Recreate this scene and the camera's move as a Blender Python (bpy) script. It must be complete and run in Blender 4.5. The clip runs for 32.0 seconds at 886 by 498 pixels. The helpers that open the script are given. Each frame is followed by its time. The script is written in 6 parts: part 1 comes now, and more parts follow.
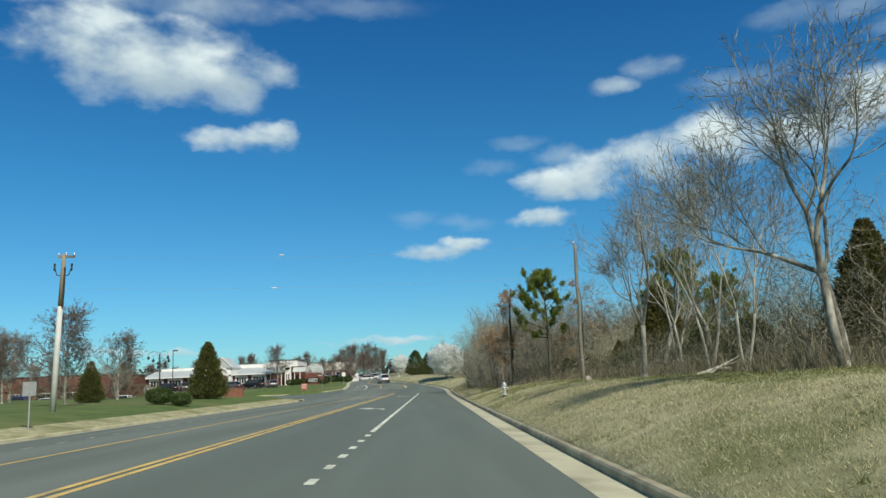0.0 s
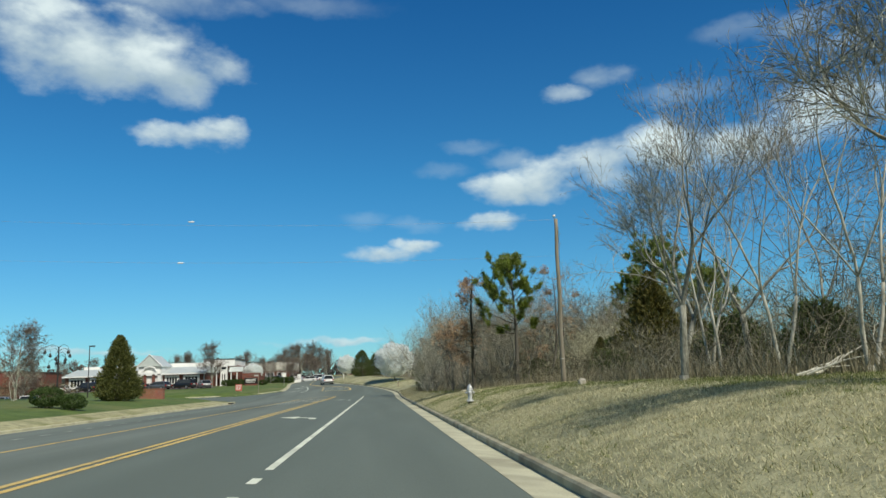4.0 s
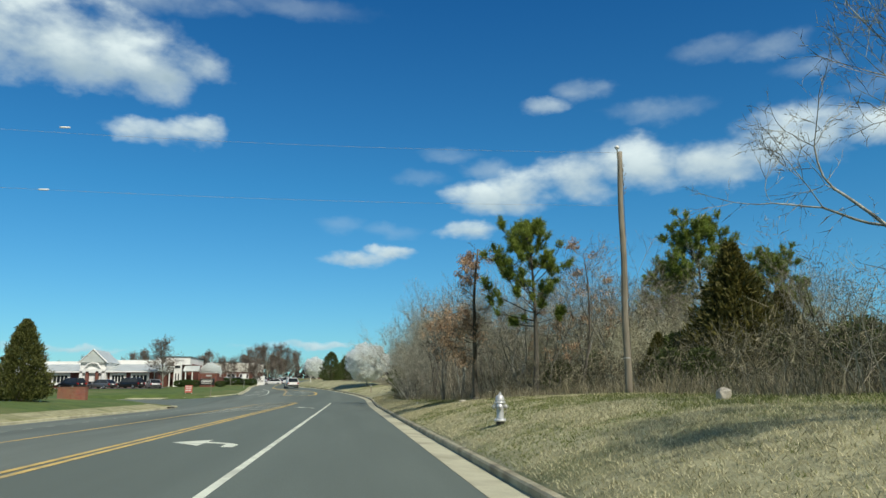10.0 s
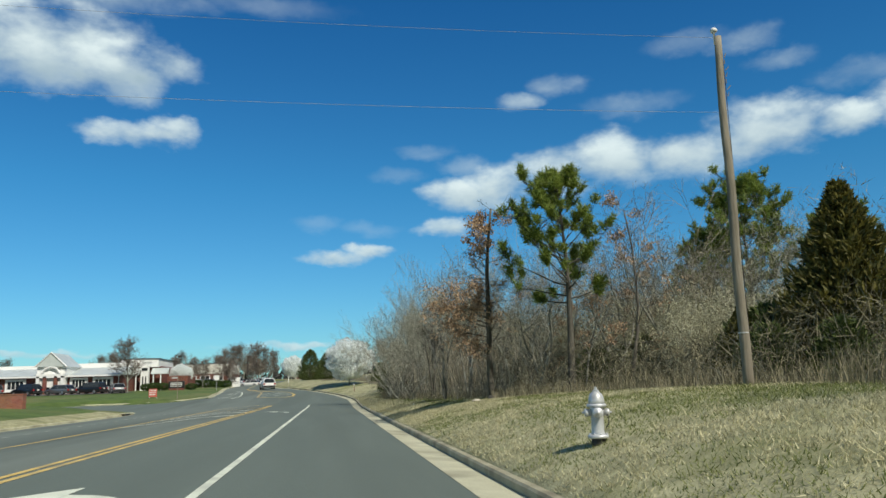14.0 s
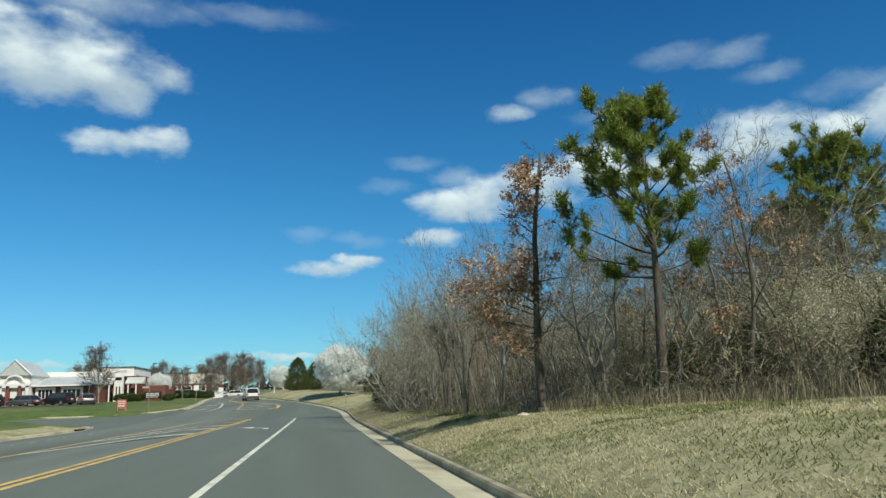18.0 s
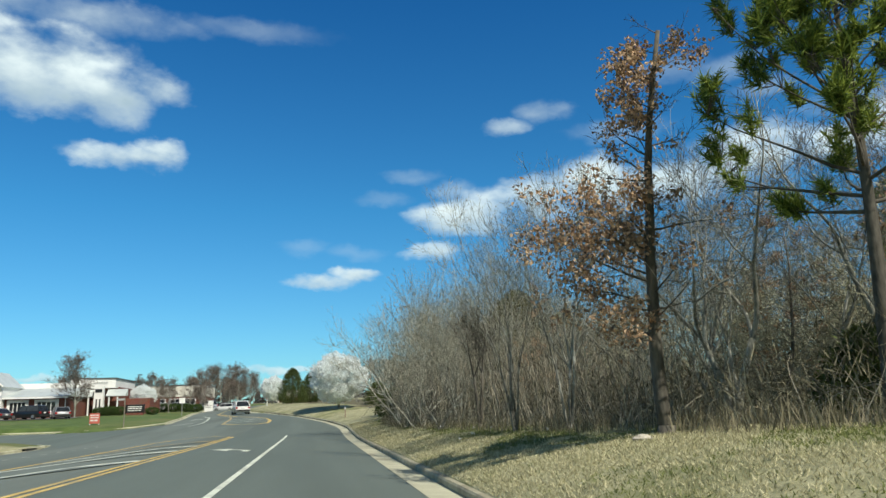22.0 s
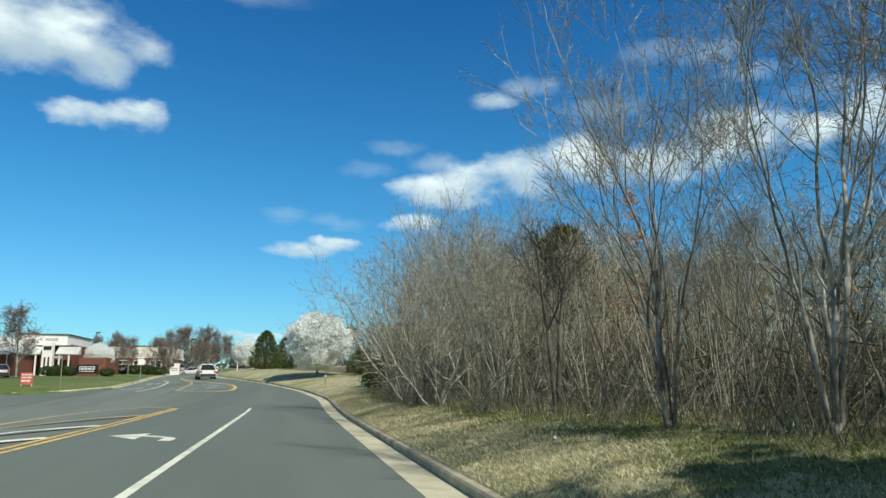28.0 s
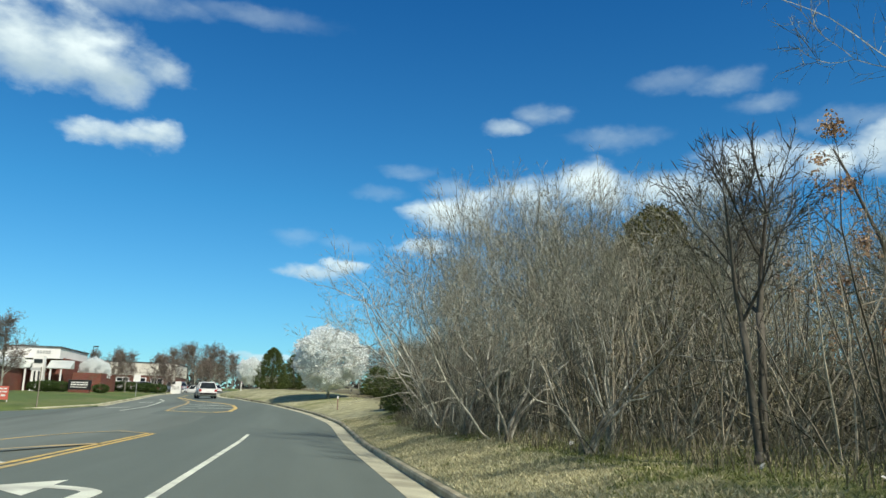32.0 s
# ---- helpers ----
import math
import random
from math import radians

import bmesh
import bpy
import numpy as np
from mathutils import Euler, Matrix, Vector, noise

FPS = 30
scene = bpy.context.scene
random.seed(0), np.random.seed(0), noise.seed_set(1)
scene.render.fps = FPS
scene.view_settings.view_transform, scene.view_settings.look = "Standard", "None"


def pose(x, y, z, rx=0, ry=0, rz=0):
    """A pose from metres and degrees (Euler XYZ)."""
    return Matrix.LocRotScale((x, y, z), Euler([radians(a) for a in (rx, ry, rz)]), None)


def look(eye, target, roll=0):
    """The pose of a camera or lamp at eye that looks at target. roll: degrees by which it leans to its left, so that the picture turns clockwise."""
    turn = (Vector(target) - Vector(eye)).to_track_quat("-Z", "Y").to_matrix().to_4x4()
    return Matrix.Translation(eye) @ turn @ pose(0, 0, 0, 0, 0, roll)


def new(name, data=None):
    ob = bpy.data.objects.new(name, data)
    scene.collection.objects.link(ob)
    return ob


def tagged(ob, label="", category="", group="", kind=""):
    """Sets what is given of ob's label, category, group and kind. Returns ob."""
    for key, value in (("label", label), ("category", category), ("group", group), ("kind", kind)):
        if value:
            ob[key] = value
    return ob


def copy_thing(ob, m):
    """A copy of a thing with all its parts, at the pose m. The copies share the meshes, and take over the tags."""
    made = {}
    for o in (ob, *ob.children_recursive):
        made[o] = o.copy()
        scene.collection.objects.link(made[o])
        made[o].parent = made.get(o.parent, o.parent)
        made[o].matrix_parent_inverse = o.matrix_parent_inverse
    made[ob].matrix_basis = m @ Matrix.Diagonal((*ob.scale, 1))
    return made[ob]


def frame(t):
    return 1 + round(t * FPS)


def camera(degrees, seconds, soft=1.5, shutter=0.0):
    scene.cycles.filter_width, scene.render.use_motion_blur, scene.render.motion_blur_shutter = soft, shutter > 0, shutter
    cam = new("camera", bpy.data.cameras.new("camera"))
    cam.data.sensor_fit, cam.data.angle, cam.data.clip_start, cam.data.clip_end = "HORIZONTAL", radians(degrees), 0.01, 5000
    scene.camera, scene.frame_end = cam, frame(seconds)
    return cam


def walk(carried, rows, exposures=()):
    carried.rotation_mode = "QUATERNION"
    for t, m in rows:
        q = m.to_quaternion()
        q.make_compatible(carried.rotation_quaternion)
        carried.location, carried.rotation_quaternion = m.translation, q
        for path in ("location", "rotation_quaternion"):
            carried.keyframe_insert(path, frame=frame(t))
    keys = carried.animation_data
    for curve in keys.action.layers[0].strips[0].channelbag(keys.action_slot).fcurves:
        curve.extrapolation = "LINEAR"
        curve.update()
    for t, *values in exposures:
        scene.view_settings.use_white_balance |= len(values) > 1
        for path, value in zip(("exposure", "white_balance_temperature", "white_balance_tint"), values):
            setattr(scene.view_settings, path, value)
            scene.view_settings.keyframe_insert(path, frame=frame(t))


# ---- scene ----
cam = camera(60.54, 32.0)
PATH = [
    (0, (0.364, 0.027, 1.307), (0.409, 1.996, 1.653), -2.61),
    (0.5, (0.382, 1.131, 1.303), (0.439, 3.102, 1.636), -2.25),
    (1, (0.395, 2.234, 1.300), (0.466, 4.206, 1.630), -2.36),
    (1.5, (0.401, 3.337, 1.299), (0.487, 5.307, 1.634), -2.43),
    (2, (0.401, 4.439, 1.299), (0.504, 6.408, 1.635), -2.55),
    (2.5, (0.398, 5.539, 1.300), (0.525, 7.507, 1.638), -2.40),
    (3, (0.399, 6.638, 1.303), (0.543, 8.603, 1.649), -2.23),
    (3.5, (0.406, 7.737, 1.305), (0.567, 9.700, 1.652), -2.13),
    (5.5, (0.470, 12.113, 1.318), (0.673, 14.073, 1.665), -1.72),
    (6, (0.472, 13.190, 1.324), (0.676, 15.151, 1.661), -1.42),
    (6.5, (0.467, 14.258, 1.318), (0.675, 16.220, 1.648), -1.06),
    (7, (0.458, 15.320, 1.312), (0.672, 17.280, 1.646), -0.88),
    (7.5, (0.448, 16.378, 1.305), (0.661, 18.334, 1.659), -0.67),
    (8, (0.439, 17.432, 1.295), (0.649, 19.387, 1.663), -0.67),
    (8.5, (0.431, 18.488, 1.287), (0.652, 20.442, 1.649), -0.33),
    (9, (0.425, 19.545, 1.276), (0.669, 21.496, 1.643), -0.56),
    (9.5, (0.426, 20.606, 1.285), (0.668, 22.557, 1.652), -0.43),
    (10, (0.426, 21.671, 1.290), (0.667, 23.622, 1.655), -0.43),
    (10.5, (0.425, 22.730, 1.292), (0.670, 24.679, 1.669), -0.61),
    (11, (0.424, 23.782, 1.295), (0.660, 25.733, 1.668), -1.00),
    (11.5, (0.420, 24.829, 1.298), (0.654, 26.782, 1.663), -0.87),
    (12, (0.414, 25.872, 1.301), (0.663, 27.823, 1.664), -0.53),
    (12.5, (0.406, 26.908, 1.299), (0.672, 28.857, 1.663), -0.89),
    (13, (0.396, 27.942, 1.297), (0.675, 29.891, 1.652), -1.33),
    (13.5, (0.382, 28.978, 1.299), (0.673, 30.925, 1.652), -1.55),
    (14, (0.375, 30.021, 1.305), (0.673, 31.967, 1.662), -1.83),
    (14.5, (0.374, 31.069, 1.309), (0.673, 33.014, 1.665), -1.80),
    (16.5, (0.415, 35.299, 1.305), (0.721, 37.240, 1.674), -1.93),
    (17, (0.402, 36.376, 1.305), (0.714, 38.315, 1.679), -1.90),
    (17.5, (0.376, 37.459, 1.297), (0.696, 39.397, 1.674), -1.83),
    (18, (0.346, 38.542, 1.288), (0.671, 40.478, 1.672), -1.82),
    (18.5, (0.321, 39.616, 1.276), (0.659, 41.548, 1.670), -1.91),
    (19, (0.312, 40.669, 1.261), (0.654, 42.597, 1.668), -1.84),
    (19.5, (0.323, 41.700, 1.275), (0.656, 43.628, 1.686), -2.02),
    (20, (0.339, 42.724, 1.282), (0.671, 44.651, 1.702), -1.99),
    (20.5, (0.353, 43.751, 1.286), (0.682, 45.677, 1.710), -1.89),
    (21, (0.363, 44.785, 1.287), (0.694, 46.710, 1.715), -1.81),
    (21.5, (0.368, 45.824, 1.292), (0.700, 47.750, 1.719), -1.84),
    (22, (0.376, 46.862, 1.297), (0.709, 48.789, 1.715), -1.82),
    (22.5, (0.391, 47.888, 1.304), (0.725, 49.818, 1.711), -1.39),
    (23, (0.411, 48.895, 1.313), (0.750, 50.825, 1.711), -1.36),
    (23.5, (0.434, 49.881, 1.324), (0.778, 51.814, 1.704), -1.29),
    (24, (0.463, 50.842, 1.336), (0.815, 52.778, 1.698), -1.73),
    (24.5, (0.493, 51.784, 1.332), (0.847, 53.719, 1.693), -1.25),
    (25, (0.519, 52.714, 1.331), (0.877, 54.649, 1.688), -1.26),
    (25.5, (0.537, 53.639, 1.330), (0.898, 55.575, 1.683), -1.32),
    (27.5, (0.523, 57.338, 1.334), (0.903, 59.273, 1.670), -0.88),
    (28, (0.520, 58.259, 1.339), (0.903, 60.191, 1.686), 0.02),
    (28.5, (0.519, 59.177, 1.332), (0.902, 61.105, 1.696), 0.41),
    (29, (0.518, 60.094, 1.327), (0.897, 62.020, 1.709), 0.67),
    (29.5, (0.518, 61.013, 1.324), (0.893, 62.937, 1.721), 0.91),
    (30, (0.516, 61.932, 1.321), (0.883, 63.856, 1.725), 1.08),
    (30.5, (0.514, 62.849, 1.313), (0.879, 64.773, 1.722), 1.13),
    (31, (0.509, 63.763, 1.306), (0.868, 65.687, 1.720), 1.34),
    (31.5, (0.498, 64.676, 1.295), (0.852, 66.601, 1.708), 1.34),
    (32, (0.483, 65.590, 1.284), (0.836, 67.515, 1.695), 1.34),
]
walk(cam, [(t, look(eye, target, roll)) for t, eye, target, roll in PATH], [(0, 0.0), (17, 0.04), (22, 0.2), (32, 0.24)])

# ---- world, sun and exposure ----
SUN_AZ, SUN_EL = 152.0, 46.0         # degrees: behind the camera, to the right
sun_way = Vector((math.sin(radians(SUN_AZ)) * math.cos(radians(SUN_EL)), math.cos(radians(SUN_AZ)) * math.cos(radians(SUN_EL)), math.sin(radians(SUN_EL))))
sun = new("sun", bpy.data.lights.new("sun", "SUN"))
sun.data.energy, sun.data.angle, sun.data.color = 4.3, radians(0.53), (1.0, 0.94, 0.82)
sun.matrix_world = look((0, 0, 60), Vector((0, 0, 60)) - sun_way)

world = bpy.data.worlds.new("sky")
scene.world = world
world.use_nodes = True
wn, wl = world.node_tree.nodes, world.node_tree.links
wn.clear()


def wmath(op, a, b=None, c=None, clamp=False):
    n = wn.new("ShaderNodeMath")
    n.operation, n.use_clamp = op, clamp
    for i, v in enumerate((a, b, c)):
        if v is None:
            continue
        if isinstance(v, (int, float)):
            n.inputs[i].default_value = v
        else:
            wl.new(v, n.inputs[i])
    return n.outputs[0]


def build_sky():
    sky = wn.new("ShaderNodeTexSky")
    sky.sky_type, sky.sun_disc = "NISHITA", False
    sky.sun_elevation, sky.sun_rotation = radians(SUN_EL), radians(SUN_AZ)
    sky.air_density, sky.dust_density, sky.ozone_density = 1.0, 0.25, 3.0
    hue = wn.new("ShaderNodeHueSaturation")
    hue.inputs["Saturation"].default_value = 1.0
    hue.inputs["Value"].default_value = 1.0
    wl.new(sky.outputs[0], hue.inputs["Color"])
    coord = wn.new("ShaderNodeTexCoord")
    sep = wn.new("ShaderNodeSeparateXYZ")
    wl.new(coord.outputs["Generated"], sep.inputs[0])
    az = wmath("MULTIPLY", wmath("ARCTAN2", sep.outputs[0], sep.outputs[1]), 57.2958)
    el = wmath("MULTIPLY", wmath("ARCSINE", sep.outputs[2]), 57.2958)
    el_clear = el

    # clear dry air: a deeper blue than the model gives, most of all high up
    lift = wn.new("ShaderNodeMapRange")
    lift.inputs["From Min"].default_value, lift.inputs["From Max"].default_value = 0.0, 30.0
    wl.new(el_clear, lift.inputs["Value"])
    tint = wn.new("ShaderNodeValToRGB")
    tint.color_ramp.elements[0].position, tint.color_ramp.elements[0].color = 0.0, (0.45, 0.84, 1.0, 1)
    tint.color_ramp.elements[1].position, tint.color_ramp.elements[1].color = 1.0, (0.115, 0.62, 1.0, 1)
    half = tint.color_ramp.elements.new(0.5)
    half.color = (0.225, 0.79, 1.04, 1)
    wl.new(lift.outputs[0], tint.inputs[0])
    # towards the sun the haze is paler and warmer
    toward = wn.new("ShaderNodeVectorMath")
    toward.operation = "DOT_PRODUCT"
    wl.new(coord.outputs["Generated"], toward.inputs[0])
    toward.inputs[1].default_value = sun_way
    haze = wn.new("ShaderNodeMapRange")
    haze.inputs["From Min"].default_value, haze.inputs["From Max"].default_value = 0.15, 0.7
    wl.new(toward.outputs["Value"], haze.inputs["Value"])
    pale = wn.new("ShaderNodeMix")
    pale.data_type = "RGBA"
    pale.inputs["B"].default_value = (0.62, 0.6, 0.42, 1)
    wl.new(haze.outputs[0], pale.inputs["Factor"])
    wl.new(tint.outputs[0], pale.inputs["A"])
    deep = wn.new("ShaderNodeMix")
    deep.data_type, deep.blend_type = "RGBA", "MULTIPLY"
    deep.inputs["Factor"].default_value = 1.0
    wl.new(hue.outputs[0], deep.inputs["A"])
    wl.new(pale.outputs["Result"], deep.inputs["B"])

    def noise_at(scale, detail, rough, shift=(0, 0, 0), stretch=(1, 1, 1.7)):
        m = wn.new("ShaderNodeMapping")
        m.inputs["Scale"].default_value, m.inputs["Location"].default_value = stretch, shift
        wl.new(coord.outputs["Generated"], m.inputs[0])
        n = wn.new("ShaderNodeTexNoise")
        n.inputs["Scale"].default_value, n.inputs["Detail"].default_value, n.inputs["Roughness"].default_value = scale, detail, rough
        wl.new(m.outputs[0], n.inputs["Vector"])
        return n.outputs["Fac"]

    billow, fine = noise_at(12, 6, 0.52), noise_at(40, 5, 0.5, (3, 1, 2))
    edge = wmath("ADD", wmath("MULTIPLY", wmath("SUBTRACT", billow, 0.5), 3.6), wmath("MULTIPLY", wmath("SUBTRACT", fine, 0.5), 0.8))
    # the wind's tearing: the outlines are pushed about before they are drawn
    az = wmath("ADD", az, wmath("ADD", wmath("MULTIPLY", wmath("SUBTRACT", noise_at(9, 4, 0.55, (7, 2, 5)), 0.5), 3.4), wmath("MULTIPLY", wmath("SUBTRACT", noise_at(34, 4, 0.6, (1, 8, 4)), 0.5), 1.4)))
    el = wmath("ADD", el, wmath("ADD", wmath("MULTIPLY", wmath("SUBTRACT", noise_at(10, 4, 0.55, (2, 9, 1)), 0.5), 1.8), wmath("MULTIPLY", wmath("SUBTRACT", noise_at(38, 4, 0.6, (5, 3, 8)), 0.5), 0.9)))

    # clouds: azimuth and elevation of the middle, half width, half height, thickness
    heaps = [(-18.4, 23.6, 7.2, 3.3, 1.0), (-22.5, 23.8, 6.0, 3.2, 1.0), (-19.5, 22.0, 5.5, 1.9, 1.0), (-14.8, 22.6, 4.0, 2.4, 1.0), (-12.4, 23.2, 3.2, 1.8, 0.9), (-13.6, 18.2, 4.0, 1.1, 1.0), (-11.3, 18.9, 2.1, 0.95, 0.9),
             (0.6, 9.8, 2.9, 0.7, 1.0), (2.6, 10.3, 2.4, 0.65, 1.0), (22.0, 16.2, 4.4, 2.2, 1.0), (17.6, 15.8, 3.7, 2.2, 1.0), (10.5, 14.3, 3.1, 1.4, 1.0), (13.6, 14.9, 3.0, 1.9, 1.0)]
    banks = [(9.4, 11.9, 2.7, 0.75, 0.95), (32.8, 16.9, 5.4, 2.4, 1.0), (37.6, 16.8, 3.0, 1.3, 1.0), (44.0, 17.6, 5.0, 2.2, 0.9), (27.4, 16.0, 3.6, 1.9, 0.95), (15.4, 21.0, 1.8, 0.6, 0.5)]
    wisps = [(-16.6, 27.3, 7.0, 1.2, 0.42), (-4.8, 27.8, 5.0, 0.6, 0.16), (-25.0, 27.6, 8.0, 1.6, 0.55), (18.3, 21.9, 2.1, 0.7, 0.34), (23.5, 20.0, 3.4, 0.9, 0.3), (31.9, 23.3, 2.4, 0.8, 0.3), (28.4, 23.7, 2.6, 0.7, 0.2), (34.2, 21.5, 2.2, 0.7, 0.3),
             (7.7, 17.6, 2.1, 0.5, 0.18), (10.9, 16.4, 2.0, 0.8, 0.34), (5.2, 15.8, 1.8, 0.5, 0.16), (-1.1, 12.2, 1.2, 0.5, 0.14), (2.8, 12.0, 1.8, 0.4, 0.12), (39.3, 19.7, 2.6, 0.8, 0.26)]
    # the last four are unseen, added outside the view for whiter ambient light
    low = [(-20.2, 3.1, 6.0, 0.35, 0.8), (-3.0, 3.3, 4.5, 0.3, 0.7), (-60.0, 14.0, 14.0, 4.0, 0.9), (75.0, 22.0, 16.0, 5.0, 0.9), (-110.0, 28.0, 20.0, 6.0, 0.9), (140.0, 20.0, 22.0, 6.0, 0.9)]
    dense, belly = None, None
    for a, e, w, h, thick in heaps + banks + wisps + low:
        u = wmath("DIVIDE", wmath("SUBTRACT", az, a), w)
        v = wmath("DIVIDE", wmath("SUBTRACT", el, e), h)
        d = wmath("ADD", wmath("MULTIPLY", u, u), wmath("MULTIPLY", v, v))
        m = wmath("MULTIPLY_ADD", d, -1.0, 1.0)
        m = wmath("MULTIPLY", wmath("MULTIPLY_ADD", edge, 0.8, m), thick)
        dense = m if dense is None else wmath("MAXIMUM", dense, m)
        k = wmath("MULTIPLY", wmath("MAXIMUM", m, 0.0), v)
        belly = k if belly is None else wmath("ADD", belly, k)
    cover = wn.new("ShaderNodeMapRange")
    cover.interpolation_type = "SMOOTHSTEP"
    cover.inputs["From Min"].default_value, cover.inputs["From Max"].default_value = -0.25, 1.25
    wl.new(dense, cover.inputs["Value"])
    shade = wmath("ADD", wmath("MULTIPLY", belly, 0.5), wmath("MULTIPLY", wmath("SUBTRACT", billow, 0.5), 0.9))
    tone = wn.new("ShaderNodeMapRange")
    tone.inputs["From Min"].default_value, tone.inputs["From Max"].default_value = -0.5, 0.4
    wl.new(shade, tone.inputs["Value"])
    white = wn.new("ShaderNodeMix")
    white.data_type = "RGBA"
    white.inputs["A"].default_value, white.inputs["B"].default_value = (3.7, 5.0, 5.7, 1), (7.6, 8.8, 8.8, 1)
    wl.new(tone.outputs[0], white.inputs["Factor"])
    both = wn.new("ShaderNodeMix")
    both.data_type = "RGBA"
    wl.new(wmath("MULTIPLY", cover.outputs[0], 0.96), both.inputs["Factor"])
    wl.new(deep.outputs["Result"], both.inputs["A"])
    wl.new(white.outputs["Result"], both.inputs["B"])
    back = wn.new("ShaderNodeBackground")
    back.inputs["Strength"].default_value = 0.1
    wl.new(both.outputs["Result"], back.inputs["Color"])
    out = wn.new("ShaderNodeOutputWorld")
    wl.new(back.outputs[0], out.inputs["Surface"])


build_sky()


# ---- materials ----
def material(name, dark, light, rough=0.8, scale=3.0, fine=30.0, bump=0.3, metal=0.0, patch=None, patch_scale=0.4, per_object=0.0, thin=0.0, mid=(0.35, 0.65), stretch=(1, 1, 1)):
    """Two-scale mottled surface between two colours, with bump; patch: a third colour in large blotches; thin: light let through."""
    m = bpy.data.materials.new(name)
    m.use_nodes = True
    nt = m.node_tree
    n, l = nt.nodes, nt.links
    bsdf = n["Principled BSDF"]
    bsdf.inputs["Roughness"].default_value, bsdf.inputs["Metallic"].default_value = rough, metal
    co = n.new("ShaderNodeTexCoord")
    mp = n.new("ShaderNodeMapping")
    mp.inputs["Scale"].default_value = stretch
    l.new(co.outputs["Object"], mp.inputs[0])

    def tex(s, detail=4):
        t = n.new("ShaderNodeTexNoise")
        t.inputs["Scale"].default_value, t.inputs["Detail"].default_value = s, detail
        l.new(mp.outputs[0], t.inputs["Vector"])
        return t.outputs["Fac"]

    a, b = tex(scale), tex(fine)
    add = n.new("ShaderNodeMath")
    add.operation = "MULTIPLY_ADD"
    add.inputs[1].default_value = 0.45
    half = n.new("ShaderNodeMath")
    half.operation = "MULTIPLY"
    half.inputs[1].default_value = 0.55
    l.new(a, half.inputs[0])
    l.new(b, add.inputs[0])
    l.new(half.outputs[0], add.inputs[2])
    ramp = n.new("ShaderNodeValToRGB")
    ramp.color_ramp.elements[0].position, ramp.color_ramp.elements[1].position = mid
    ramp.color_ramp.elements[0].color, ramp.color_ramp.elements[1].color = (*dark, 1), (*light, 1)
    l.new(add.outputs[0], ramp.inputs[0])
    colour = ramp.outputs[0]
    if patch:
        p = n.new("ShaderNodeMapRange")
        p.inputs["From Min"].default_value, p.inputs["From Max"].default_value = 0.48, 0.66
        l.new(tex(patch_scale, 6), p.inputs["Value"])
        mx = n.new("ShaderNodeMix")
        mx.data_type = "RGBA"
        l.new(p.outputs[0], mx.inputs["Factor"])
        l.new(colour, mx.inputs["A"])
        mx.inputs["B"].default_value = (*patch, 1)
        colour = mx.outputs["Result"]
    if per_object:
        info = n.new("ShaderNodeObjectInfo")
        rng = n.new("ShaderNodeMapRange")
        rng.inputs["To Min"].default_value, rng.inputs["To Max"].default_value = 1 - per_object, 1 + per_object
        l.new(info.outputs["Random"], rng.inputs["Value"])
        hs = n.new("ShaderNodeHueSaturation")
        l.new(rng.outputs[0], hs.inputs["Value"])
        l.new(colour, hs.inputs["Color"])
        colour = hs.outputs[0]
    l.new(colour, bsdf.inputs["Base Color"])
    if bump:
        bp = n.new("ShaderNodeBump")
        bp.inputs["Strength"].default_value, bp.inputs["Distance"].default_value = bump, 0.02
        l.new(b, bp.inputs["Height"])
        l.new(bp.outputs[0], bsdf.inputs["Normal"])
    if thin:
        tr = n.new("ShaderNodeBsdfTranslucent")
        l.new(colour, tr.inputs["Color"])
        mix = n.new("ShaderNodeMixShader")
        mix.inputs[0].default_value = thin
        l.new(bsdf.outputs[0], mix.inputs[1])
        l.new(tr.outputs[0], mix.inputs[2])
        l.new(mix.outputs[0], n["Material Output"].inputs["Surface"])
    return m


def leafy(name, dark, light, rough=0.6, thin=0.35):
    """Foliage: each leaf or tuft takes its own shade between two colours."""
    m = bpy.data.materials.new(name)
    m.use_nodes = True
    n, l = m.node_tree.nodes, m.node_tree.links
    bsdf = n["Principled BSDF"]
    bsdf.inputs["Roughness"].default_value = rough
    geo = n.new("ShaderNodeNewGeometry")
    ramp = n.new("ShaderNodeValToRGB")
    ramp.color_ramp.elements[0].color, ramp.color_ramp.elements[1].color = (*dark, 1), (*light, 1)
    l.new(geo.outputs["Random Per Island"], ramp.inputs[0])
    l.new(ramp.outputs[0], bsdf.inputs["Base Color"])
    tr = n.new("ShaderNodeBsdfTranslucent")
    l.new(ramp.outputs[0], tr.inputs["Color"])
    mix = n.new("ShaderNodeMixShader")
    mix.inputs[0].default_value = thin
    l.new(bsdf.outputs[0], mix.inputs[1])
    l.new(tr.outputs[0], mix.inputs[2])
    l.new(mix.outputs[0], n["Material Output"].inputs["Surface"])
    return m


